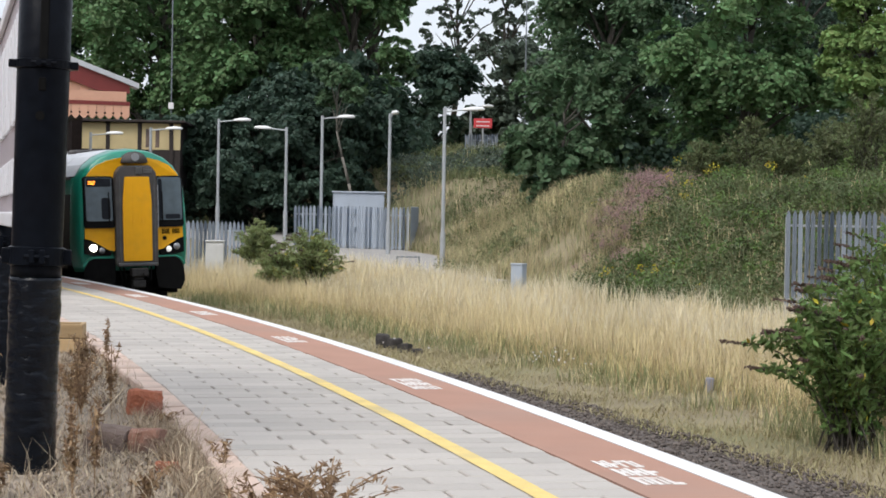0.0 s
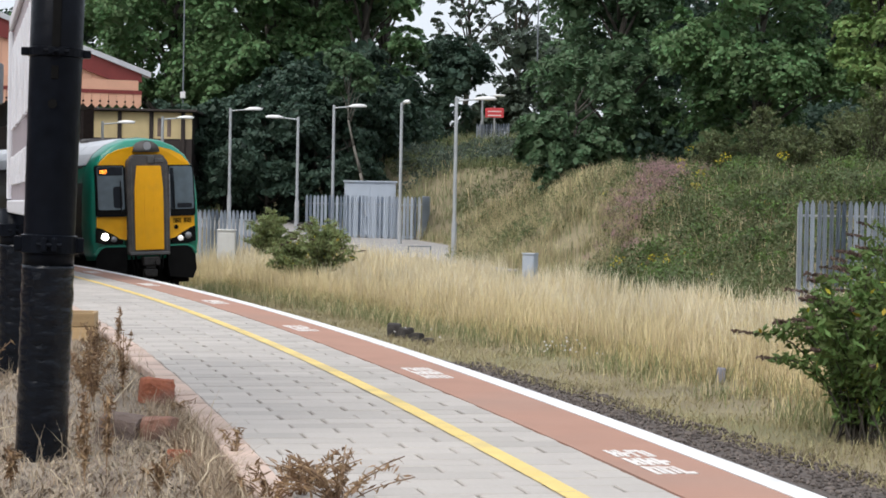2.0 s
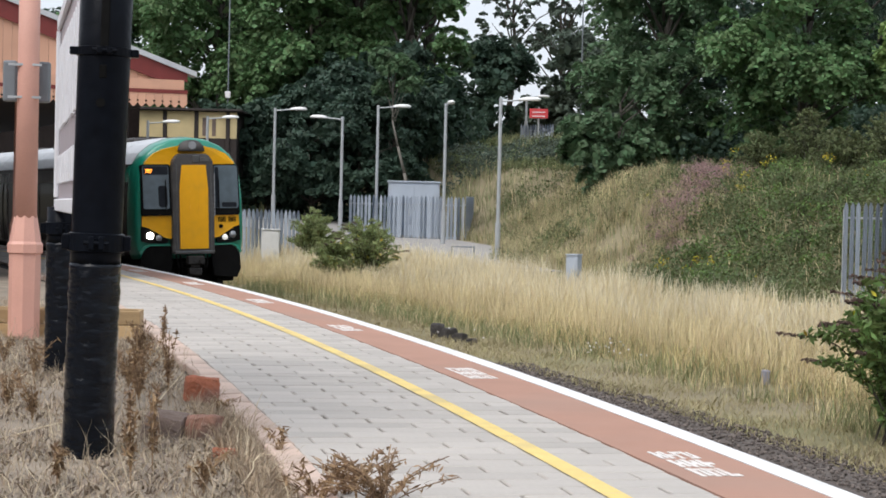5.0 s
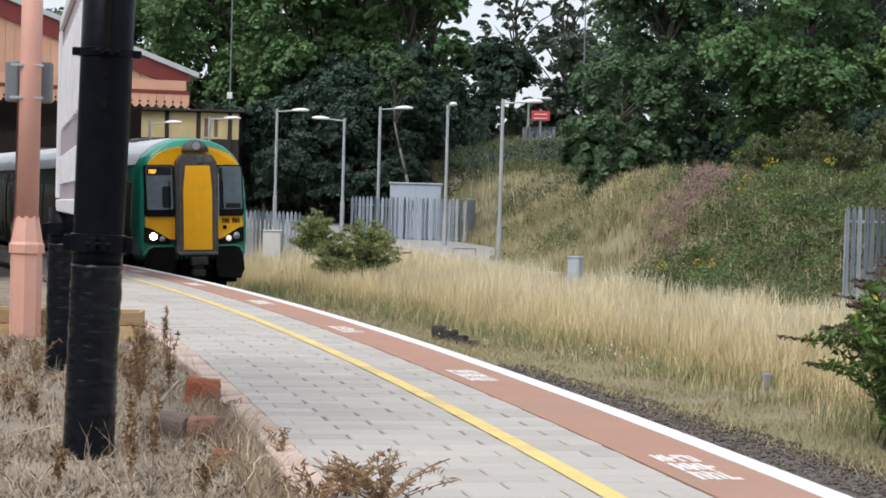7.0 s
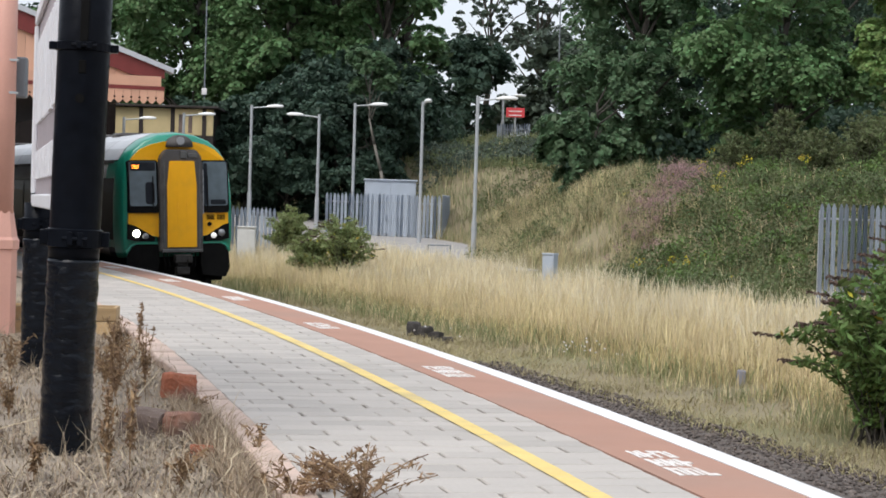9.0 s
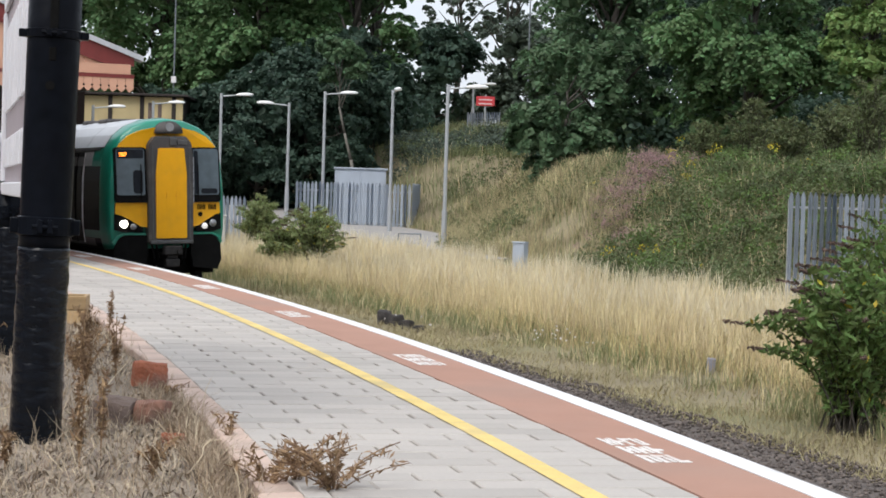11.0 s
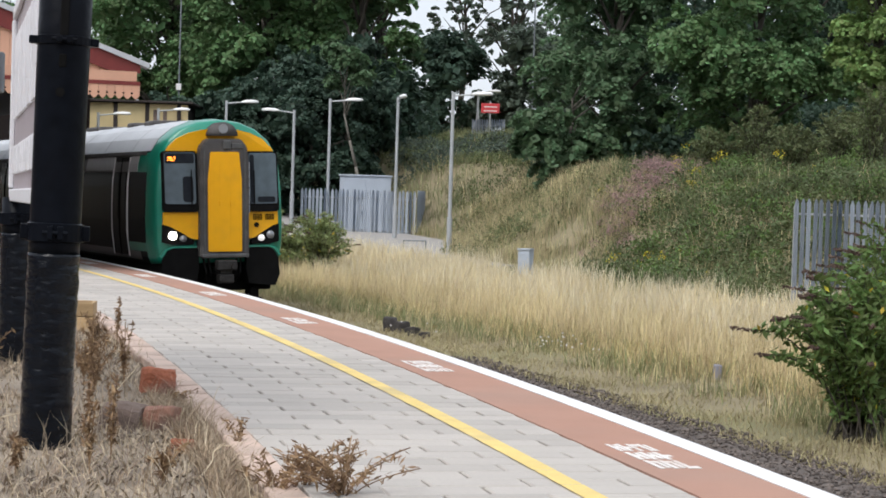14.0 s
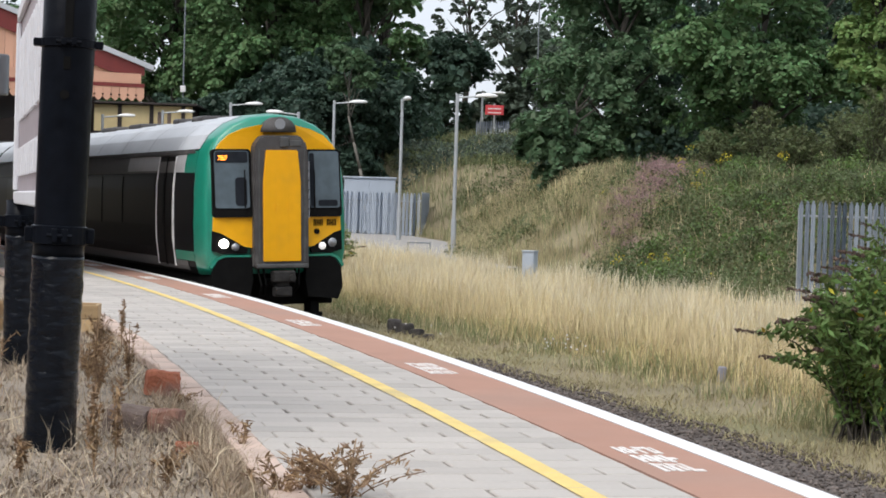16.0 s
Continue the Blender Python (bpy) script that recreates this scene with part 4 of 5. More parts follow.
# ---- things of the platform ----
def make_name_post(x, y, holes, height, lean):
    th = empty("name_board_post", pose(x, y, -0.06, 0, lean, math.degrees(math.atan2(-x, y))), "thick black gloss-painted post with clamp bands in dry soil", "post", "posts of the name board")
    b = B()
    lathe(b, [(0.143, 1.12), (0.143, 1.18), (0.148, 2.2), (0.150, height)] if height > 2 else [(0.143, 1.12), (0.143, 1.18), (0.143, height)], 28)
    part("shaft", b, M_BLACK, th, "smooth black gloss paint", True)
    b = B()
    lathe(b, [(0.146, 0.022 * k) for k in range(51)] + [(0.146, 1.12)], 32)
    for v in b.verts:
        v.co += Vector((v.co.x, v.co.y, 0)) * 0.06 * noise.noise(Vector((v.co.x * 12, v.co.y * 12, v.co.z * 26))) * (1 if v.co.z > 0.2 else 0.4)
    part("lower_shaft", b, M_FLAKE, th, "black paint peeling in wrinkled flakes", True)
    for z in (1.24, 2.325) if height > 2 else (1.24,):
        b = B()
        h = 0.055 if z < 2 else 0.028
        lathe(b, [(0.148, z - h), (0.160, z - h + 0.006), (0.160, z + h - 0.006), (0.148, z + h)], 28)
        band = part("clamp_band", b, M_BLACK, th, smooth=False)
        for sx in (-1, 1):
            b = B()
            box(b, sx * 0.165 - 0.03, sx * 0.165 + 0.03, -0.05, 0.02, z - h * 0.8, z + h * 0.8, 0.008)
            part("clamp_lug", b, M_BLACK, band)
        b = B()
        box(b, -0.045, -0.012, -0.19, -0.14, z - h * 0.7, z + h * 0.7, 0.006)
        box(b, 0.012, 0.045, -0.19, -0.14, z - h * 0.7, z + h * 0.7, 0.006)
        tube(b, (-0.07, -0.178, z), (0.07, -0.178, z), 0.012, n=8)
        part("clamp_bolt", b, M_BLACK, band)
    if holes:
        b = B()
        tube(b, (-0.01, -0.152, 2.03), (-0.01, -0.13, 2.03), 0.026, n=18)
        part("bolt_hole", b, T_BLACK, th, "dark bolt hole")
        b = B()
        box(b, -0.026, 0.022, -0.156, -0.12, 2.33, 2.9, 0.006)
        box(b, -0.024, 0.018, -0.153, -0.12, 2.17, 2.245, 0.006)
        part("slot", b, T_BLACK, th, "dark slot in the post")


make_name_post(-2.21, 10.75, True, 3.3, 1.3)
make_name_post(-3.55, 15.98, False, 1.42, 0)


def make_name_board():
    a, c = Vector((-2.27, 10.97, 0)), Vector((-3.59, 16.05, 0))
    L = (c - a).length
    turn = math.degrees(math.atan2(c.y - a.y, c.x - a.x))
    th = empty("station_name_board", pose(a.x, a.y, 0, 0, 0, turn), "long mauve station name board with raised white lettering between posts", "sign")
    b = B()
    box(b, 0, L, -0.02, 0.03, 1.34, 2.95)
    part("panel", b, M_LETTER, th)
    for z0, z1 in ((1.33, 1.43), (2.86, 2.96)):
        b = B()
        box(b, 0, L, 0.03, 0.065, z0, z1, 0.01)
        part("frame_rail", b, M_BOARD, th)
    for x in (0, L - 0.1):
        b = B()
        box(b, x, x + 0.1, 0.03, 0.07, 1.44, 2.85, 0.01)
        part("frame_stile", b, M_BOARD, th)
    # two rows of raised letters, not legible from the side: bars
    for z0, z1 in ((1.55, 1.78), (2.0, 2.68)):
        for k in range(13):
            x = 0.28 + k * 0.37
            b = B()
            box(b, x, x + 0.12, 0.03, 0.055, z0, z1, 0.006)
            if k % 3:
                box(b, x + 0.121, x + 0.29, 0.03, 0.055, z0 + (z1 - z0) * (0.3 if k % 2 else 0.0), z0 + (z1 - z0) * (0.62 if k % 2 else 0.9), 0.006)
            part("letter_bar", b, M_BOARD, th)


make_name_board()


def make_pink_column():
    x, y = -4.82, 19.8
    th = empty("pink_column", pose(x, y, -0.05, 0, 0, 8), "pink painted cast iron column on a square base", "column")
    b = B()
    lathe(b, [(0.165, 0), (0.165, 0.9), (0.185, 0.91), (0.185, 1.0), (0.165, 1.03), (0.128, 1.25), (0.12, 1.3)], 8)
    part("base", b, M_PINK, th)
    b = B()
    lathe(b, [(0.116, 1.28), (0.112, 3.0), (0.108, 4.8)], 24)
    part("shaft", b, M_PINK, th, smooth=True)
    for dx, dy in ((-0.20, 0.05), (0.14, 0.12)):
        b = B()
        box(b, dx - 0.07, dx + 0.07, dy, dy + 0.16, 2.50, 2.93, 0.02)
        sp = part("loudspeaker", b, M_GREYBOX, th, "grey loudspeaker box")
        b = B()
        for z in (2.54, 2.88):
            box(b, min(dx, 0), max(dx, 0), -0.1, -0.06, z - 0.012, z + 0.012)
        part("bracket", b, M_STEEL, sp)


make_pink_column()


def make_planter(x, y, w):
    th = empty("timber_planter", pose(x, y, -0.05, 0, 0, 6), "weathered tan timber planter trough on the soil", "planter")
    for k in range(2):
        b = B()
        box(b, 0, w, 0, 0.04, 0.155 * k + 0.003, 0.155 * k + 0.15, 0.008)
        pl = part("plank", b, M_WOODBOX, th)
        again(pl, "plank", th, pose(0, 0.46, 0))
        b = B()
        box(b, 0, 0.04, 0.045, 0.455, 0.155 * k + 0.003, 0.155 * k + 0.15, 0.008)
        pl = part("plank", b, M_WOODBOX, th)
        again(pl, "plank", th, pose(w - 0.04, 0, 0))
    b = B()
    box(b, 0.04, w - 0.04, 0.04, 0.46, 0.0, 0.25)
    part("soil", b, M_BEDSOIL, th)


make_planter(-5.78, 19.85, 2.15)


def make_canopy():
    s = 68.9
    th = empty("platform_canopy", spot(s, 0, 0), "pink and maroon boarded station canopy with a pointed valance", "canopy")
    W, D = 8.6, 42.0       # reach to the ridge, length
    tip, slope = -0.50, 0.355

    def roof_z(x):
        return 3.79 + (tip - x) * slope

    # roof slope as straight bays that follow the curve
    for k in range(14):
        b = B()
        q = []
        for ds in (k * 3.0, k * 3.0 + 3.0):
            base = Matrix(spot(s, 0, 0)).inverted()
            for o, z in ((tip + 0.1, 3.77), (-W, roof_z(-W)), (-2 * W + 0.4, 3.77)):
                q.append(base @ arc(s + ds, o, z))
        vs = [b.verts.new(p) for p in q]
        for i in (0, 1):
            b.faces.new((vs[i], vs[i + 1], vs[i + 4], vs[i + 3]))
        bmesh.ops.solidify(b, geom=b.faces[:], thickness=0.07)
        part("roof_bay", b, M_ROOFDARK, th)
    # gable end boards
    x = tip - 0.25
    k = 0
    while x - 0.16 > -W:
        b = B()
        plate(b, [(x - 0.155, 3.47), (x, 3.47), (x, roof_z(x) - 0.05), (x - 0.155, roof_z(x - 0.155) - 0.05)], 0.0, 0.03)
        part("gable_board", b, M_SALMON, th)
        x -= 0.16
        k += 1
    b = B()
    plate(b, [(tip, roof_z(tip)), (-W, roof_z(-W)), (-W, roof_z(-W) - 0.36), (tip - 0.6, roof_z(tip - 0.6) - 0.33), (tip, roof_z(tip) - 0.16)], -0.06, -0.012)
    part("barge_board", b, M_MAROON, th, "maroon barge board")
    b = B()
    plate(b, [(tip + 0.16, roof_z(tip + 0.16) - 0.01), (tip + 0.16, roof_z(tip + 0.16) + 0.085), (-W, roof_z(-W) + 0.085), (-W, roof_z(-W) - 0.01)], -0.12, 0.25)
    part("flashing", b, M_LEAD, th, "pale roof edge flashing")
    b = B()
    box(b, -W, tip, -0.09, -0.062, 3.41, 3.475)
    part("rail", b, M_MAROON, th)
    b = B()
    box(b, -W, tip - 0.06, -0.062, -0.03, 3.48, 3.66)
    part("fascia", b, M_SALMON, th)
    # valance boards with pointed feet and a hole in each joint
    x = tip
    while x - 0.15 > -W:
        b = B()
        plate(b, [(x - 0.147, 3.41), (x - 0.003, 3.41), (x - 0.003, 3.225), (x - 0.05, 3.17), (x - 0.075, 3.155), (x - 0.10, 3.17), (x - 0.147, 3.225)], -0.08, -0.05)
        v = part("valance_board", b, M_SALMON, th)
        b = B()
        tube(b, (x - 0.15, -0.083, 3.265), (x - 0.15, -0.076, 3.265), 0.02, n=8)
        part("hole", b, T_BLACK, v)
        x -= 0.15
    # soffit, columns under the roof
    b = B()
    base = Matrix(spot(s, 0, 0)).inverted()
    for k in range(7):
        q = [base @ arc(s + 0.1 + k * 6, tip, 3.40), base @ arc(s + 0.1 + k * 6, -W, 3.40), base @ arc(s + 6.1 + k * 6, -W, 3.40), base @ arc(s + 6.1 + k * 6, tip, 3.40)]
        b.faces.new([b.verts.new(p) for p in q])
    part("soffit", b, M_BROWN, th, "dark timber soffit")
    for k in range(5):
        b = B()
        p = base @ arc(s + 3 + 8 * k, -3.2, 0)
        lathe(b, [(0.13, 0.0), (0.13, 0.9), (0.08, 1.1), (0.07, 3.4)], 12, Matrix.Translation(p))
        part("column", b, M_PINK, th)


make_canopy()


def make_station_building():
    th = empty("station_building", spot(74, -5.2, -0.05), "dark red brick station building under the canopy", "building")
    base = Matrix(spot(74, -5.2, -0.05)).inverted()
    M_DB = mat("station_brick", (0.16, 0.055, 0.04), 0.9, vary=0.25, scale=3, bump=0.3)
    for k in range(6):
        s0 = 74 + 6 * k
        for o0, o1, z0, z1 in ((-5.5, -5.2, 0, 0.9), (-5.5, -5.2, 2.5, 3.38)):
            b = B()
            strip(b, s0, s0 + 6, o0, o1, z1, z1 - z0, step=3)
            bmesh.ops.transform(b, matrix=base, verts=b.verts[:])
            part("wall", b, M_DB, th)
        for d0, d1 in ((0, 1.4), (2.6, 4.4), (5.4, 6)):
            b = B()
            strip(b, s0 + d0, s0 + d1, -5.5, -5.2, 2.5, 1.6, step=2)
            bmesh.ops.transform(b, matrix=base, verts=b.verts[:])
            part("wall", b, M_DB, th)
        for d0, d1 in ((1.4, 2.6), (4.4, 5.4)):
            b = B()
            strip(b, s0 + d0, s0 + d1, -5.42, -5.38, 2.5, 1.6, step=2)
            bmesh.ops.transform(b, matrix=base, verts=b.verts[:])
            w = part("window", b, T_WINGLASS, th)
            b = B()
            strip(b, s0 + d0, s0 + d1, -5.37, -5.2, 0.96, 0.06, step=2)
            bmesh.ops.transform(b, matrix=base, verts=b.verts[:])
            part("sill", b, M_STONE, w)
    b = B()
    strip(b, 71.5, 112, -15.0, -5.55, 3.39, 3.4, step=6)
    bmesh.ops.transform(b, matrix=base, verts=b.verts[:])
    part("core", b, M_DB, th)


make_station_building()


def make_cream_building():
    th = empty("cream_building", pose(-14.76, 78, -0.6, 0, 0, 2), "cream panelled building with dark brown posts across the tracks", "building")
    for k in range(4):
        x = k * 1.3
        w = 1.3 if k < 3 else 0.45
        b = B()
        box(b, x + 0.085, x + w - 0.085, 0, 0.2, 4.76, 5.84)
        part("wall_panel", b, M_CREAM, th)
        b = B()
        box(b, x + 0.085, x + w - 0.085, 0.02, 0.2, 0, 4.755)
        part("lower_wall", b, M_BROWN, th, "dark brown lower wall")
        b = B()
        box(b, x - 0.08, x + 0.08, -0.06, 0.2, 0, 5.86, 0.01)
        part("post", b, M_BROWN, th, "dark brown timber post")
    for x in (2.85, 3.25):
        b = B()
        box(b, x, x + 0.16, -0.012, -0.002, 4.85, 5.6)
        part("stain", b, M_STONE, th, "rust brown weathered patch")
    b = B()
    box(b, -0.3, 4.5, -0.35, 4.0, 5.87, 5.96, 0.02)
    part("roof", b, M_BROWN, th, "flat dark roof edge")
    b = B()
    box(b, 0.0, 4.2, 0.21, 3.8, 0, 5.85)
    part("core", b, M_BROWN, th)


make_cream_building()


def make_far_building():
    """The building across the tracks, seen below the canopy, shade put into its colour."""
    base = Matrix(spot(104, 7.0, -0.8))
    th = empty("far_station_building", spot(104, 7.0, -0.8), "dark shaded brown building across the tracks", "building")
    inv = base.inverted()
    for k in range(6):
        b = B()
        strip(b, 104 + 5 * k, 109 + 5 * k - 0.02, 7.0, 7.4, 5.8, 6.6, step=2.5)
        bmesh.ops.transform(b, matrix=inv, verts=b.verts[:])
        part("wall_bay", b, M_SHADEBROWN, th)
        b = B()
        strip(b, 105 + 5 * k, 108 + 5 * k, 6.96, 6.99, 3.0, 1.6, step=1.5)
        bmesh.ops.transform(b, matrix=inv, verts=b.verts[:])
        part("window", b, T_WINGLASS, th)
        b = B()
        strip(b, 104 + 5 * k, 109 + 5 * k - 0.02, 6.3, 7.6, 5.95, 0.14, step=2.5)
        bmesh.ops.transform(b, matrix=inv, verts=b.verts[:])
        part("eaves", b, M_ROOFDARK, th)


make_far_building()


# ---- lamps, fences, cabinets beyond the track ----
def make_lamp(px, d, top, turn, label="galvanised lamp post with a white lamp head beside the path", head=True):
    """top: height of the lamp head in metres above the platform; turn: way in which the head points, 0 is to the east."""
    x = column(px, d)
    z = float(ground_z(x, d))
    H = top - z
    th = empty("lamp_post", pose(x, d, z, 0, 0, turn), label, "lamp post", "path lamps")
    b = B()
    tube(b, (0, 0, -0.2), (0, 0, 1.2), 0.085, 0.085, 14), tube(b, (0, 0, 1.2), (0, 0, H + 0.05), 0.062, 0.055, 14)
    part("pole", b, M_STEEL, th, smooth=False)
    b = B()
    tube(b, (0, 0, H - 0.06), (0.62, 0, H), 0.028, 0.024, 8)
    part("arm", b, M_STEEL, th)
    b = B()
    bmesh.ops.create_uvsphere(b, u_segments=16, v_segments=10, radius=1, matrix=Matrix.LocRotScale((0.92, 0, H + 0.02), Euler((0, -0.04, 0)), (0.36, 0.13, 0.09)))
    for v in b.verts:
        if v.co.z < H - 0.02:
            v.co.z = H - 0.02
    part("lamp_head", b, M_LAMPHEAD, th, "white plastic lamp head", True)


make_lamp(802, 60, 4.95, 0)
make_lamp(705, 68, 5.20, -78)
make_lamp(585, 73.2, 5.36, 0)
make_lamp(522, 73.6, 4.90, 180)
make_lamp(402, 75, 5.26, 0)
make_lamp(176, 74, 4.60, 0)
make_lamp(282, 76, 4.92, 0)
make_lamp(846, 98, 7.4, 20, "lamp post on top of the bank beside a sign")


def make_palisade(name, x0, y0, x1, y1, h, label, pitch=0.14, z=None, paint=None):
    n = int(math.hypot(x1 - x0, y1 - y0) / pitch)
    turn = math.degrees(math.atan2(y1 - y0, x1 - x0))
    gz = float(ground_z((x0 + x1) / 2, (y0 + y1) / 2)) if z is None else z
    th = empty(name, pose(x0, y0, gz, 0, 0, turn), label, "fence")
    # a pale: W-shaped strip with a split, pointed head
    b = B()
    prof = ((-0.05, 0.0), (-0.03, -0.016), (0, 0.0), (0.03, -0.016), (0.05, 0.0))
    rows = []
    for zz, k in ((-0.05, 1), (h - 0.1, 1), (h, 0.25)):
        rows.append([b.verts.new((u * k, w, zz)) for u, w in prof])
    for r0, r1 in zip(rows, rows[1:]):
        for i in range(4):
            b.faces.new((r0[i], r0[i + 1], r1[i + 1], r1[i]))
    bmesh.ops.solidify(b, geom=b.faces[:], thickness=0.004)
    first = part("pale", b, paint or M_PALISADE, th)
    rr = random.Random(n)
    for k in range(1, n + 1):
        again(first, "pale", th, pose(k * pitch, 0, rr.uniform(-0.012, 0.012), 0, rr.uniform(-0.5, 0.5), 0))
    for zz in (0.25, h - 0.35):
        b = B()
        box(b, -0.05, n * pitch + 0.05, 0.006, 0.05, zz, zz + 0.05)
        part("rail", b, M_STEEL, th)
    for k in range(0, n + 1, 12):
        b = B()
        box(b, k * pitch - 0.03, k * pitch + 0.03, 0.052, 0.12, -0.3, h - 0.15)
        part("post", b, M_STEEL, th)


make_palisade("palisade_fence", column(1416, 41), 41, column(1416, 41) + 4.6, 41.6, 2.2, "grey-blue galvanised palisade fence at the foot of the bank", z=-0.42)
make_palisade("palisade_fence", column(540, 70.5), 70.5, column(744, 71), 71, 1.80, "grey-blue palisade fence round an equipment cabinet", z=0.12, paint=M_CAB)
make_palisade("palisade_fence", column(744, 71), 71, column(744, 71) + 0.25, 75, 1.80, "grey-blue palisade fence round an equipment cabinet", z=0.15, paint=M_CAB)
make_palisade("palisade_fence", column(280, 62.5), 62.5, column(452, 62), 62, 2.02, "pale grey palisade fence beyond the track", z=-0.72, paint=M_CAB)
make_palisade("palisade_fence", column(838, 96), 96, column(896, 95), 95, 1.0, "grey palisade fence on top of the bank", z=4.85)


def make_cabinet(name, px, d, w, dep, h, z, material, label, turn=4, doors=2):
    th = empty(name, pose(column(px, d), d, z, 0, 0, turn), label, "cabinet")
    b = B()
    box(b, -w / 2, w / 2, 0, dep, 0, h, 0.015)
    part("body", b, material, th)
    b = B()
    k = min(0.05, 0.04 * w)
    box(b, -w / 2 - k, w / 2 + k, -k - 0.01, dep + k, h, h + 0.03 + k * 0.6, 0.01)
    part("lid", b, material, th)
    for k in range(doors):
        b = B()
        w1 = w / doors
        box(b, -w / 2 + k * w1 + 0.03, -w / 2 + (k + 1) * w1 - 0.03, -0.018, -0.001, 0.1, h - 0.08, 0.006)
        dr = part("door", b, material, th)
        b = B()
        box(b, -w / 2 + (k + 0.8) * w1 - 0.02, -w / 2 + (k + 0.8) * w1 + 0.02, -0.04, -0.018, h * 0.45, h * 0.55, 0.005)
        part("handle", b, M_STEEL, dr)


make_cabinet("equipment_cabinet", 652, 72.5, 1.95, 1.6, 2.32, 0.12, M_CAB, "tall grey steel equipment cabinet behind a fence")
make_cabinet("low_cabinet", 399, 60, 0.58, 0.5, 1.42, -0.78, M_WHITECAB, "low pale grey cabinet among the grass", doors=1)
make_cabinet("lineside_box", 935, 47, 0.31, 0.3, 0.78, -0.42, M_CAB, "small grey lineside box in tall grass", turn=-24, doors=1)


def make_marker():
    x, y = 3.94, 26.4
    th = empty("marker_post", pose(x, y, float(ground_z(x, y)), 0, 4, 10), "short grey concrete marker in dry grass", "marker")
    b = B()
    box(b, -0.055, 0.055, -0.05, 0.05, -0.1, 0.22, 0.02)
    part("post", b, M_GREYPAINT, th)


make_marker()


def make_hoop():
    d = 58
    th = empty("hoop_rail", pose(column(722, d), d, float(ground_z(column(740, d), d)), 0, 0, 8), "thin grey steel hoop rail beside the path", "rail")
    b = B()
    tube(b, (0, 0, -0.1), (0, 0, 0.5), 0.022), tube(b, (0.68, 0, -0.1), (0.68, 0, 0.5), 0.022), tube(b, (-0.02, 0, 0.5), (0.70, 0, 0.5), 0.022)
    part("hoop", b, M_GREYBOX, th)


make_hoop()


def make_red_sign():
    d = 95
    th = empty("station_sign", pose(column(868, d), d, 4.5), "red station direction sign on a post on the bank", "sign")
    b = B()
    tube(b, (0, 0, -0.3), (0, 0, 2.2), 0.045)
    part("post", b, M_STEEL, th)
    b = B()
    box(b, -0.46, 0.46, -0.08, -0.05, 1.62, 2.1, 0.01)
    plt = part("plate", b, M_SIGNRED, th)
    for z in (1.70, 1.90):
        b = B()
        box(b, -0.33, 0.33, -0.088, -0.081, z, z + 0.05)
        part("bar", b, M_SIGNWHITE, plt)


make_red_sign()


def make_mast(px, d, base, top):
    x = column(px, d)
    th = empty("radio_mast", pose(x, d, base), "thin grey mast standing before the trees", "mast")
    b = B()
    tube(b, (0, 0, 0), (0, 0, top - base), 0.035, 0.03, 8)
    part("pole", b, M_GREYBOX, th)
    b = B()
    box(b, -0.12, 0.12, -0.12, 0.0, 1.0, 1.3, 0.02)
    part("box", b, M_SIGNWHITE, th)


make_mast(317, 88, 5.4, 14)
make_mast(942, 92, 4.6, 14)


# ---- bushes ----
def buddleia(x, y, height, spread, seed, label, stems=60, per=70, leaf=0.13, spikes=14, z=None, material=None):
    """Arching stems set with narrow leaves, some with dry flower spikes at the tip."""
    rng = np.random.default_rng(seed)
    z = float(ground_z(x, y)) if z is None else z
    th = empty("bush", pose(x, y, z), label, "bush")
    b = B()
    lv, sp = [], []
    for k in range(stems):
        a, r, h = rng.uniform(0, 6.28), spread * rng.uniform(0.15, 1.0), height * rng.uniform(0.55, 1.05)
        h *= 1 - 0.35 * (r / spread) ** 2
        p0 = np.array([rng.normal() * 0.12 * spread, rng.normal() * 0.12 * spread, 0])
        p2 = np.array([math.cos(a) * r, math.sin(a) * r, h])
        p1 = np.array([p2[0] * 0.45, p2[1] * 0.45, h * 1.05])
        t = np.linspace(0, 1, 7)[:, None]
        c = (1 - t) ** 2 * p0 + 2 * t * (1 - t) * p1 + t * t * p2
        for i in range(6):
            tube(b, c[i], c[i + 1], 0.012 * (1 - i / 8), 0.012 * (1 - (i + 1) / 8), 4)
        tt = rng.uniform(0.12, 1.0, per)[:, None]
        lv.append((1 - tt) ** 2 * p0 + 2 * tt * (1 - tt) * p1 + tt * tt * p2)
        if k < spikes:
            dr = c[6] - c[5]
            sp.append(np.concatenate([c[6] + dr * q + rng.normal(size=(6, 3)) * 0.008 for q in np.linspace(0, 1.3, 12)]))
    part("woody_stem", b, M_BARK, th)
    c = np.concatenate(lv)
    v = leaves(c, np.full(len(c), leaf * 0.7), 1, leaf, 0.2, 0.35, rng, 0.17)
    raw("foliage", v, quads(len(v) // 4), material or L_BUSH, th)
    pick = c[rng.random(len(c)) < 0.015]
    if spikes:
        v = leaves(pick, np.full(len(pick), leaf * 0.8), 1, leaf, 0.2, 0.35, rng, 0.17)
        raw("yellowed_leaves", v, quads(len(v) // 4), L_YELLOW, th)
    if sp:
        c = np.concatenate(sp)
        v = leaves(c, np.full(len(c), 0.008), 1, 0.04, 0, 0, rng)
        raw("dry_blossom", v, quads(len(v) // 4), M_SPIKE, th)


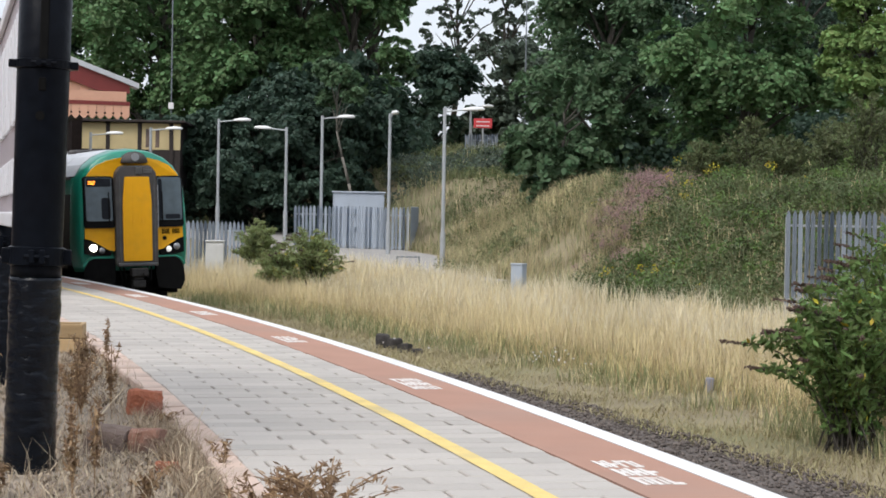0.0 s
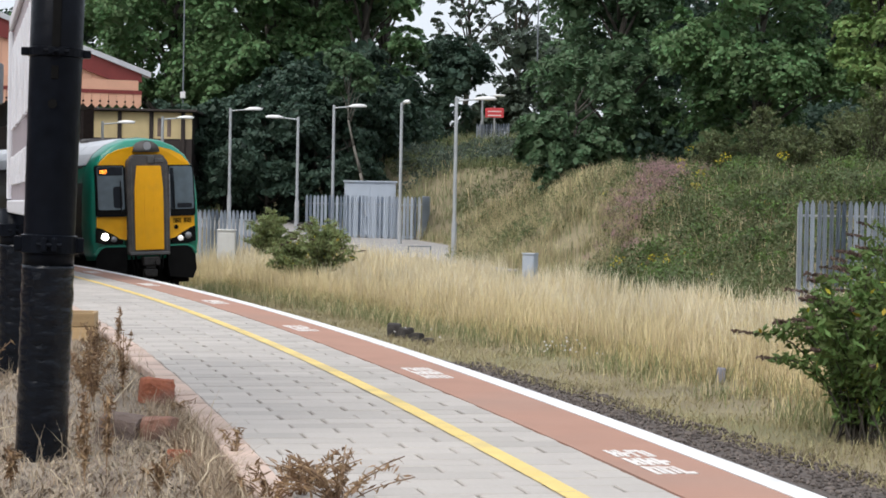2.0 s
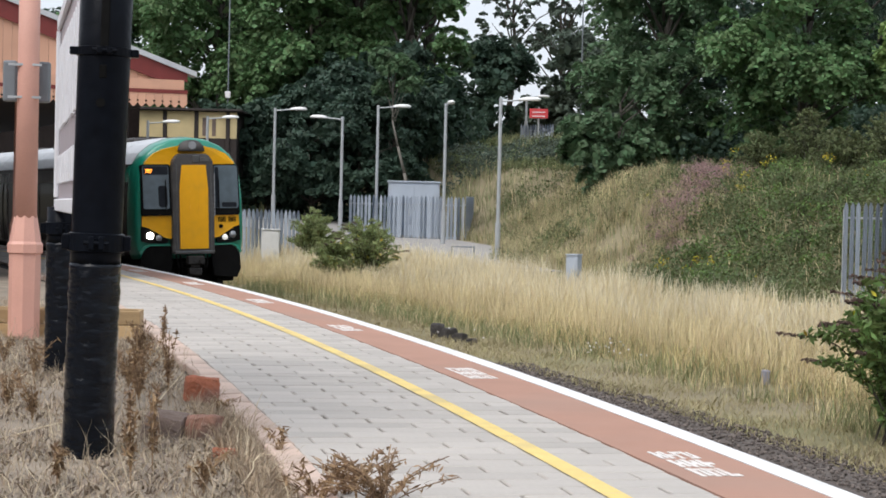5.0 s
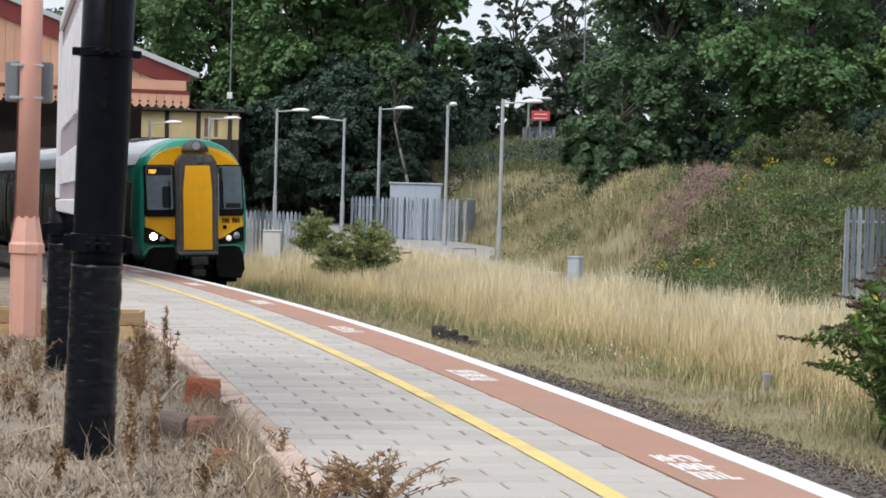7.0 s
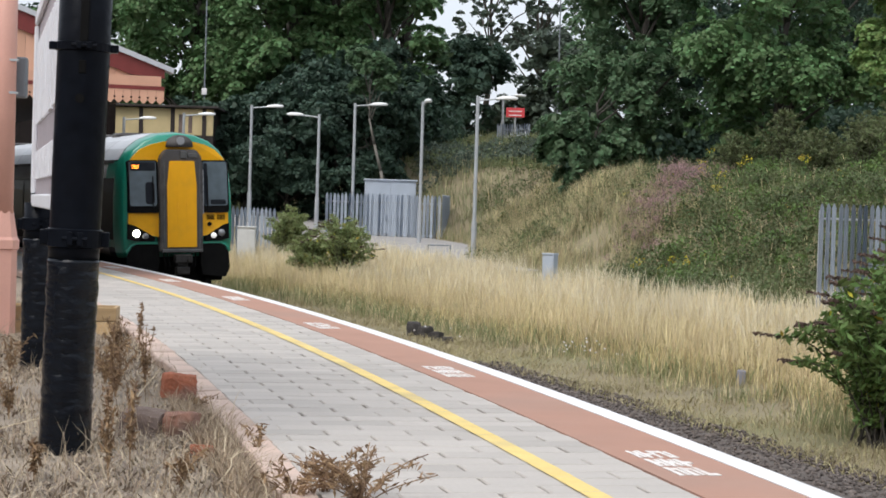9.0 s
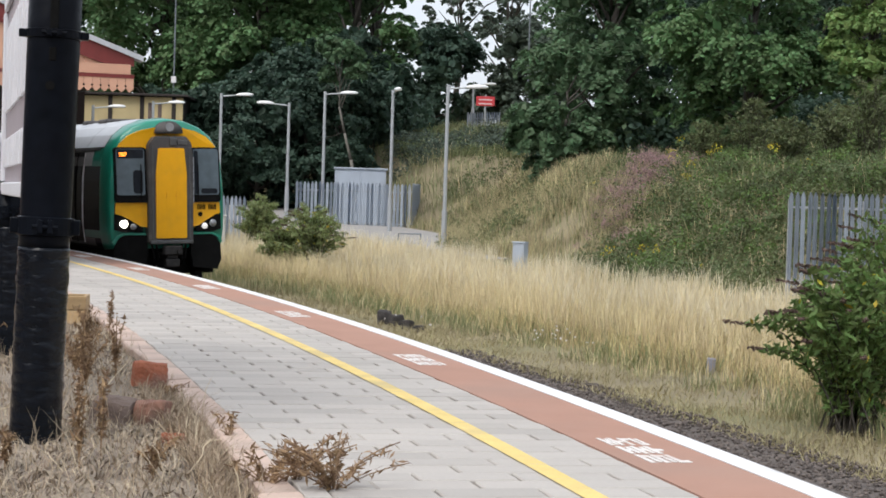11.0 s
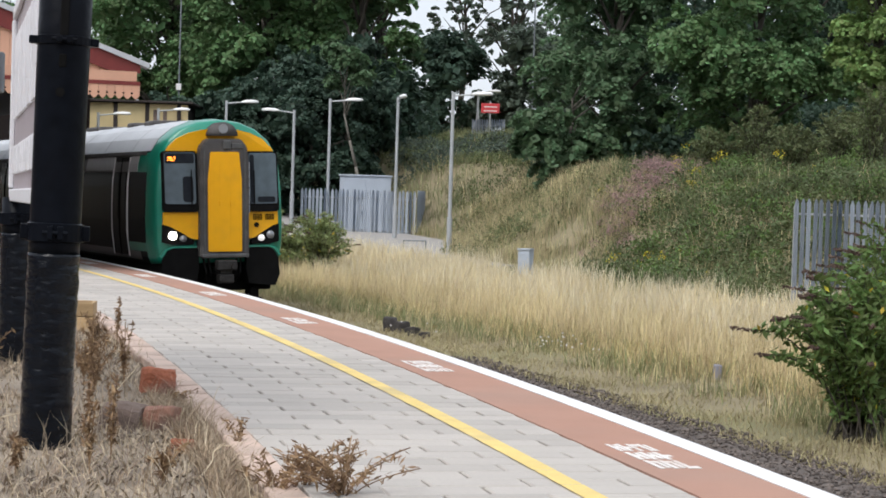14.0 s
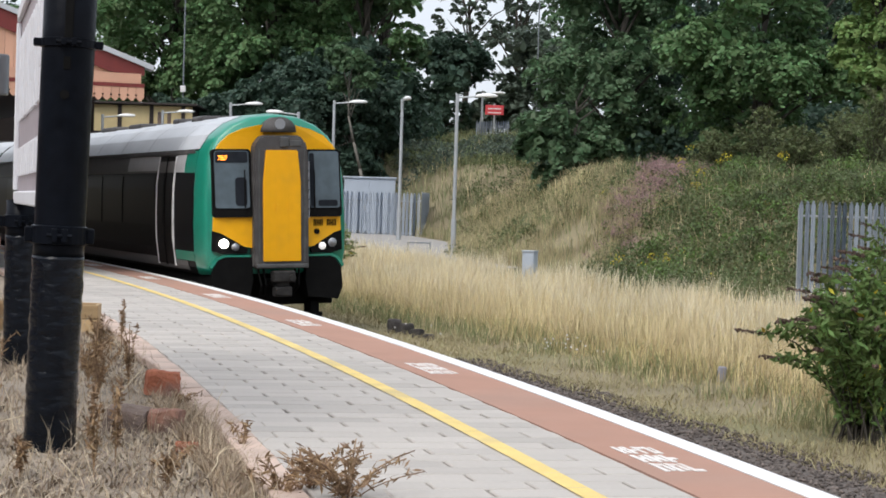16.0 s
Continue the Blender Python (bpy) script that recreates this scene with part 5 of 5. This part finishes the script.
buddleia(4.40, 19.7, 1.75, 1.15, 5, "leafy green buddleia bush beside the ballast", 70, 110, 0.12, 40)
buddleia(5.4, 21.8, 2.15, 1.35, 6, "tall green buddleia bush with dry brown flower spikes", 64, 90, 0.13, 54)
buddleia(6.6, 26.0, 2.2, 1.5, 9, "tall green buddleia bush with dry brown flower spikes", 60, 80, 0.14, 50)
buddleia(column(572, 52), 52, 2.0, 1.05, 7, "olive green buddleia bush in front of a fence", 90, 70, 0.14, 12, material=L_SHRUB)
buddleia(column(520, 53), 53, 1.35, 0.9, 41, "olive green buddleia bush in front of a fence", 60, 90, 0.13, 10, material=L_SHRUB)
buddleia(column(478, 60), 60, 1.75, 1.0, 8, "light green bush beyond the track", 70, 110, 0.14, 0, material=L_SHRUB)


for px, d, h, w, k in ((1345, 60, 2.3, 1.3, 61), (1480, 58, 2.0, 1.3, 62), (1410, 56, 1.6, 1.2, 63), (1550, 54, 2.6, 1.5, 64), (1265, 60, 1.5, 1.0, 65)):
    buddleia(column(px, d), d, h, w, k, "olive green leafy shrub on the crest of the bank", 60, 70, 0.13, 0, material=L_OLIVE)


def scrub(name, n, per, material, label, where, size, leaf, seed, lift=0.25):
    """Low clumps of weeds on the bank, uncountable."""
    rng = np.random.default_rng(seed)
    px, d = where(rng, n)
    x = column(px, d)
    c = np.stack([x, d, ground_z(x, d) + lift * rng.uniform(0.2, 2.0, n)], 1)
    v = leaves(c, size * rng.uniform(0.5, 1.3, n), per, leaf, 0.1, -0.2, rng)
    tagged(raw(name, v, quads(len(v) // 4), material), label, "weeds", kind="stuff")




def drift(x0, x1, d0, d1):
    """Places on the slope, thinning out towards the path."""
    def f(r, n):
        v = r.uniform(d0, d1, n)
        return x0 + (x1 - x0) * r.random(n) ** 0.8 + (v - d0) * 2.0, v
    return f


scrub("bank_scrub", 1200, 56, L_SCRUB, "green nettles and brambles on the bank", drift(1060, 1660, 44, 66), 0.36, 0.08, 21, 0.22)
scrub("bank_olive_weeds", 1000, 56, L_OLIVE, "olive green docks and grasses on the bank", drift(1020, 1660, 42, 64), 0.32, 0.075, 29, 0.2)
scrub("bank_brambles", 300, 80, L_BUSH, "dark green brambles on the bank", drift(1120, 1660, 45, 64), 0.4, 0.085, 22, 0.25)
scrub("bank_weeds", 420, 40, L_OLIVE, "mixed green weeds on the far bank", lambda r, n: (r.uniform(690, 960, n), r.uniform(80, 91, n)), 0.36, 0.13, 23, 0.2)
scrub("mid_bank_weeds", 800, 36, L_OLIVE, "olive green weeds between path and trees", lambda r, n: (r.uniform(800, 1110, n), r.uniform(58, 80, n)), 0.3, 0.08, 30, 0.18)
scrub("far_weeds", 600, 36, L_GREY, "grey-green weeds on the far bank", lambda r, n: (r.uniform(700, 960, n), r.uniform(78, 87, n)), 0.35, 0.10, 24, 0.3)
# both undergrowth bands hold the shade at the tree feet in their leaf colour
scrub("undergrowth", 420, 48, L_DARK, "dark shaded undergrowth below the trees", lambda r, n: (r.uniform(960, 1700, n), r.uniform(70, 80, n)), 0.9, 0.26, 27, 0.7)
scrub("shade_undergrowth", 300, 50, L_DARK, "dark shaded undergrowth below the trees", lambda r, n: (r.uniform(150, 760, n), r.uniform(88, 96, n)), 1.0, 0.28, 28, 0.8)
scrub("willowherb", 220, 90, L_PINK, "faded pink rosebay willowherb on the bank", lambda r, n: (lambda q: (1105 + 95 * q + 30 * r.normal(size=n), 54 + 7 * q + 0.8 * r.normal(size=n)))(r.random(n)), 0.26, 0.04, 25, 0.32)
scrub("yellow_weeds", 26, 24, L_YELLOW, "yellow flowering weeds on the bank", lambda r, n: (r.choice([1235, 1100, 1180, 1260, 1375], n) + r.normal(size=n) * 22, r.uniform(46, 62, n)), 0.2, 0.06, 26, 0.5)


def make_white_flowers():
    rng = np.random.default_rng(44)
    c = []
    for px, py, n in ((2.0, 31.0, 9), (1.75, 30.2, 6), (2.2, 29.6, 6), (-0.35, 33.5, 5)):
        x, y = px + rng.normal(size=n) * 0.2, py + rng.normal(size=n) * 0.3
        c.append(np.stack([x, y, ground_z(x, y) + rng.uniform(0.12, 0.3, n)], 1))
    c = np.concatenate(c)
    v = leaves(c, np.full(len(c), 0.012), 6, 0.03, 0.8, 0, rng, 0.5)
    tagged(raw("white_flowers", v, quads(len(v) // 4), M_SIGNWHITE), "small white flower heads among the verge grass", "flowers", kind="stuff")


make_white_flowers()

# ---- the dry bed beside the platform ----
def bed_z(x, y):
    o = curve_coords(x, y)[1]
    return -0.045 - 0.05 * np.clip((o + 3.1) / 0.26, 0, 1)


grass("bed_grass", 30000, 40, 62, -9, -2.75, 0.02, 0.08, M_PALEGRASS, "short bleached grass on the bed", 0.0025, 0.9, 0.5, 31, bed_z)
grass("bed_brown_grass", 26000, 40, 62, -9, -2.75, 0.02, 0.10, M_DRYGRASS, "matted brown dead grass on the bed", 0.0025, 0.9, 0.7, 33, bed_z)
grass("bed_tall_grass", 1700, 40, 60, -5.5, -2.75, 0.10, 0.30, M_PALEGRASS, "long dry grass stalks on the bed", 0.002, 0.5, 0.7, 32, bed_z)


def lump(name, x, y, z, sx, sy, sz, turn, material, label, category, seed, group=""):
    """A broken piece of masonry: a block with knocked corners and an uneven face."""
    b = B()
    box(b, -sx / 2, sx / 2, -sy / 2, sy / 2, 0, sz, 0.0)
    bmesh.ops.subdivide_edges(b, edges=b.edges[:], cuts=8, use_grid_fill=True)
    r = random.Random(seed)
    for v in b.verts:
        n = noise.noise_vector(v.co * 7 + Vector((seed, 0, 0)))
        k = (abs(v.co.x) / (sx / 2)) ** 4 + (abs(v.co.y) / (sy / 2)) ** 4 + (abs(v.co.z - sz / 2) / (sz / 2)) ** 4
        v.co = Vector((v.co.x * (1 - 0.05 * max(0, k - 1)), v.co.y * (1 - 0.05 * max(0, k - 1)), v.co.z * (1 - 0.04 * max(0, k - 1)))) + n * 0.02 + noise.noise_vector(v.co * 34 + Vector((0, seed, 0))) * 0.008
    ob = link(name, b, material)
    ob.matrix_basis = pose(x, y, z, r.uniform(-5, 5), r.uniform(-6, 6), turn)
    return tagged(ob, label, category, group)


grass("bed_litter", 34000, 40, 56, -6.5, -2.72, 0.005, 0.05, M_LITTER, "grey-brown dead leaf litter on the bed", 0.006, 2.2, 0.9, 34, bed_z)
grass("bed_bent_grass", 420, 40, 54, -4.6, -2.8, 0.06, 0.16, M_PALEGRASS, "bent straw-coloured grass stems on the bed", 0.002, 1.4, 0.6, 35, bed_z)


def make_twig(x, y, turn, length, tilt, seed):
    """A fallen, crooked dry stem."""
    r = random.Random(seed)
    b = B()
    p = Vector((0, 0, 0))
    for k in range(5):
        q = p + Vector((length / 5, r.uniform(-0.03, 0.03), r.uniform(-0.012, 0.02)))
        tube(b, p, q, 0.0055 - 0.0006 * k, 0.0049 - 0.0006 * k, 6)
        if k in (2, 3):
            tube(b, q, q + Vector((0.05, r.choice((-0.05, 0.05)), 0.03)), 0.003, 0.0015, 5)
        p = q
    ob = link("dry_twig", b, M_PALEGRASS)
    ob.matrix_basis = pose(x, y, -0.045, 0, -tilt, turn)
    tagged(ob, "pale crooked dry stem lying on the bed", "twig", "fallen twigs")


for i, (x, y, turn, length, tilt) in enumerate(((-2.15, 12.6, 10, 0.5, 3), (-2.3, 13.3, 50, 0.4, 38), (-1.35, 10.6, 35, 0.35, 5), (-1.2, 9.6, 70, 0.3, 30), (-1.75, 11.1, -20, 0.35, 4), (-2.9, 11.4, -15, 0.5, 8), (-0.95, 9.9, 30, 0.28, 3), (-1.5, 12.2, -40, 0.4, 10))):
    make_twig(x, y, turn, length, tilt, i)
grass("kerb_overgrowth", 4000, 40.6, 48.5, -3.1, -2.80, 0.04, 0.15, M_DRYGRASS, "matted dead grass lapping over the kerb", 0.0022, 0.7, 0.6, 36, bed_z)
grass("kerb_straw", 1600, 40.6, 47.0, -3.05, -2.78, 0.06, 0.18, M_PALEGRASS, "pale grass stems lapping over the kerb", 0.0018, 0.9, 0.6, 37, bed_z)
lump("broken_brick", -2.05, 13.95, -0.05, 0.24, 0.18, 0.18, 20, M_BRICK, "red broken brickwork lump beside the kerb", "brick", 1)
lump("masonry_block", -1.93, 11.75, -0.06, 0.27, 0.24, 0.17, -8, M_STONE, "grey and red broken masonry block in dry grass", "masonry", 2)
lump("brick_fragment", -1.69, 11.74, -0.06, 0.21, 0.2, 0.155, -4, M_DULLBRICK, "small red brick fragment in dry grass", "brick", 3)
lump("brick_fragment", -1.44, 10.9, -0.06, 0.13, 0.1, 0.07, 10, M_BRICK, "small red brick fragment in dry grass", "brick", 4)
for i, (x, y) in enumerate(((-0.85, 34.7), (-0.62, 34.3), (-0.42, 33.6), (-0.2, 33.0))):
    lump("rubble", x, y, BED_Z - 0.02, 0.26 - 0.03 * i, 0.22, 0.28 - 0.05 * i, 30 * i, M_DARKRUBBLE, "small heap of dark rubble on the verge", "rubble", 11 + i, "rubble on the verge")


def weed(x, y, height, spread, seed, label, stems=10, leaf=0.05, per=26, material=None, curl=0.5):
    rng = np.random.default_rng(seed)
    th = empty("dry_weed", pose(x, y, -0.05), label, "weed", "dry weeds")
    b = B()
    pts = []
    for k in range(stems):
        a = rng.uniform(0, 6.28)
        r = spread * rng.uniform(0.1, 1)
        h = height * rng.uniform(0.5, 1.0)
        p0, p2 = np.zeros(3), np.array([math.cos(a) * r, math.sin(a) * r, h])
        p1 = np.array([p2[0] * 0.2, p2[1] * 0.2, h * 0.7])
        t = np.linspace(0, 1, 6)[:, None]
        c = (1 - t) ** 2 * p0 + 2 * t * (1 - t) * p1 + t * t * p2
        for i in range(5):
            tube(b, c[i], c[i + 1], 0.0036, 0.0028, 4)
        tt = rng.uniform(0.25, 1.0, per)[:, None]
        pts.append((1 - tt) ** 2 * p0 + 2 * tt * (1 - tt) * p1 + tt * tt * p2)
    part("stalk_tuft", b, material or M_DRY, th)
    c = np.concatenate(pts)
    v = leaves(c, np.full(len(c), leaf * curl), 1, leaf, 0.0, 0.3, rng, 0.11)
    raw("withered_leaves", v, quads(len(v) // 4), material or M_DRY, th)


for i, (x, y, h, sp, st) in enumerate((
    (-3.1, 18.4, 0.52, 0.05, 4), (-3.0, 16.7, 0.42, 0.22, 16), (-2.5, 13.9, 0.42, 0.20, 16), (-2.62, 13.2, 0.50, 0.16, 12), (-2.75, 14.8, 0.40, 0.22, 14),
    (-1.76, 9.7, 0.60, 0.06, 5), (-2.12, 9.6, 0.34, 0.05, 4), (-0.42, 9.05, 0.31, 0.42, 26), (-0.75, 9.2, 0.22, 0.28, 12), (-1.12, 10.9, 0.2, 0.10, 4),
    (-3.6, 15.2, 0.35, 0.2, 8), (-4.2, 16.6, 0.3, 0.2, 8), (-1.35, 9.5, 0.22, 0.15, 8), (-1.75, 12.9, 0.2, 0.15, 5), (-2.9, 12.3, 0.35, 0.15, 8),
    (-2.45, 13.5, 0.62, 0.10, 7), (-2.35, 14.3, 0.5, 0.12, 8), (-1.72, 10.1, 0.5, 0.05, 4), (-2.75, 9.9, 0.42, 0.06, 5), (-0.62, 9.3, 0.26, 0.3, 10), (-3.3, 13.2, 0.3, 0.25, 12),
)):
    weed(x, y, h, sp, 100 + i, "withered brown dock stalk on the dry bed" if sp < 0.15 else "withered brown weed clump on the dry bed", st, 0.055, 40 if sp < 0.1 else 20)


# ---- paving pieces, last ----
def chamfered(w, l, h, c):
    """A slab with chamfered top arrises, its top at z = 0."""
    b = B()
    lo = [b.verts.new((sx * w / 2, sy * l / 2, -h)) for sx, sy in ((-1, -1), (1, -1), (1, 1), (-1, 1))]
    up = [b.verts.new((sx * w / 2, sy * l / 2, -c)) for sx, sy in ((-1, -1), (1, -1), (1, 1), (-1, 1))]
    tp = [b.verts.new((sx * (w / 2 - c), sy * (l / 2 - c), 0)) for sx, sy in ((-1, -1), (1, -1), (1, 1), (-1, 1))]
    for a, d in ((lo, up), (up, tp)):
        for i in range(4):
            b.faces.new((a[i], a[(i + 1) % 4], d[(i + 1) % 4], d[i]))
    b.faces.new(tp)
    return b


def make_paving():
    th = empty("paving", spot(55, -1.7, 0), "pale grey slab paving laid in a running bond", "paving", kind="structure")
    inv = Matrix(spot(55, -1.7, 0)).inverted()
    rr = random.Random(9)
    full = bpy.data.meshes.new("slab")
    b = chamfered(0.506, 0.256, 0.06, 0.008)
    b.to_mesh(full), b.free()
    edge = bpy.data.meshes.new("edge_slab")
    b = chamfered(0.21, 0.256, 0.06, 0.006)
    b.to_mesh(edge), b.free()
    thin = bpy.data.meshes.new("thin_slab")
    b = chamfered(0.127, 0.256, 0.06, 0.004)
    b.to_mesh(thin), b.free()
    left = bpy.data.meshes.new("left_slab")
    b = chamfered(0.376, 0.256, 0.06, 0.006)
    b.to_mesh(left), b.free()
    wide = bpy.data.meshes.new("wide_slab")
    b = chamfered(0.47, 0.256, 0.06, 0.008)
    b.to_mesh(wide), b.free()
    for me in (full, edge, thin, left, wide):
        me.materials.append(M_SLAB)
    vs, fs = [], []
    o0, n = -2.525, 0
    s, row = 41.7 - 75 * 0.2625, 0
    while s < 128:
        cols = [(o0 + 0.2625 + 0.525 * k, full) for k in range(3)] if row % 2 else [(o0 + 0.525 * k, full) for k in (1, 2)]
        if row % 2:
            cols += [(o0 + 1.6875, edge), (o0 - 0.060, thin)]
        else:
            cols = [(o0 + 0.0645, left), *cols, (o0 + 1.5575, wide)]
        for o, me in cols:
            m = inv @ spot(s + rr.uniform(-0.0025, 0.0025), o + rr.uniform(-0.006, 0.006), rr.uniform(-0.004, 0.002), rr.uniform(-0.4, 0.4)) @ pose(0, 0, 0, rr.uniform(-0.5, 0.5), rr.uniform(-0.3, 0.3), 0)
            if 41.6 < s < 66 and n < 300:
                ob = new("slab", me)
                ob.parent, ob.matrix_basis = th, m
                n += 1
            else:
                k = len(vs)
                vs += [m @ v.co for v in me.vertices]
                fs += [[i + k for i in p.vertices] for p in me.polygons]
        s += 0.2625
        row += 1
    me = bpy.data.meshes.new("far_slabs")
    me.from_pydata(vs, [], fs)
    me.materials.append(M_SLABS)
    ob = new("far_slabs", me)
    ob.parent = th
    tagged(ob, kind="stuff")


make_paving()


def make_kerb():
    th = empty("bed_kerb", spot(55, -2.85, 0), "row of worn pinkish kerb stones between paving and bed", "kerb", kind="structure")
    inv = Matrix(spot(55, -2.85, 0)).inverted()
    rr = random.Random(4)
    s = 41.2
    while s < 74:
        L = rr.uniform(0.55, 0.95)
        w = 0.205 + rr.uniform(-0.03, 0.01)
        b = chamfered(w, L - 0.014, 0.2, 0.012)
        for v in b.verts:
            v.co += noise.noise_vector(v.co * 3 + Vector((s, 0, 0))) * 0.012
        ob = part("kerb_stone", b, M_KERB, th)
        ob.matrix_basis = inv @ spot(s + L / 2, -2.654 - w / 2, 0.006 + rr.uniform(-0.006, 0.004), rr.uniform(-1.2, 1.2)) @ pose(0, 0, 0, rr.uniform(-0.4, 0.4), rr.uniform(-0.8, 0.8), 0)
        s += L


make_kerb()

T_OFF = 1.53


def car_pose(s):
    """Pose of a carriage whose front stands at s on the curve, leaning with the banked track."""
    f, r = arc(s + 4.0, T_OFF, RAIL_Z), arc(s + 19.8, T_OFF, RAIL_Z)
    d = (f - r).normalized()
    p = f + d * 4.0
    return pose(p.x, p.y, p.z, 0, 2.0, math.degrees(math.atan2(-d.x, d.y)))


def motions():
    # angle of the nose on the curve, in degrees, second by second
    way = ((0, 22.12), (4.7, 22.12), (5.6, 22.12), (6.3, 22.10), (7, 22.06), (7.5, 22.01), (8, 21.94), (9, 21.79), (10.5, 21.40), (11, 21.26), (11.5, 21.10), (12, 20.94),
           (12.5, 20.77), (13, 20.55), (13.5, 20.34), (14, 20.08), (14.5, 19.84), (15, 19.55), (15.5, 19.26), (16, 18.93))
    for car, back in ((cab_car, 0.0), (rear_car, 23.7)):
        walk(car, [(t, car_pose(radians(a) * RAD - 0.15 + back)) for t, a in way])


motions()
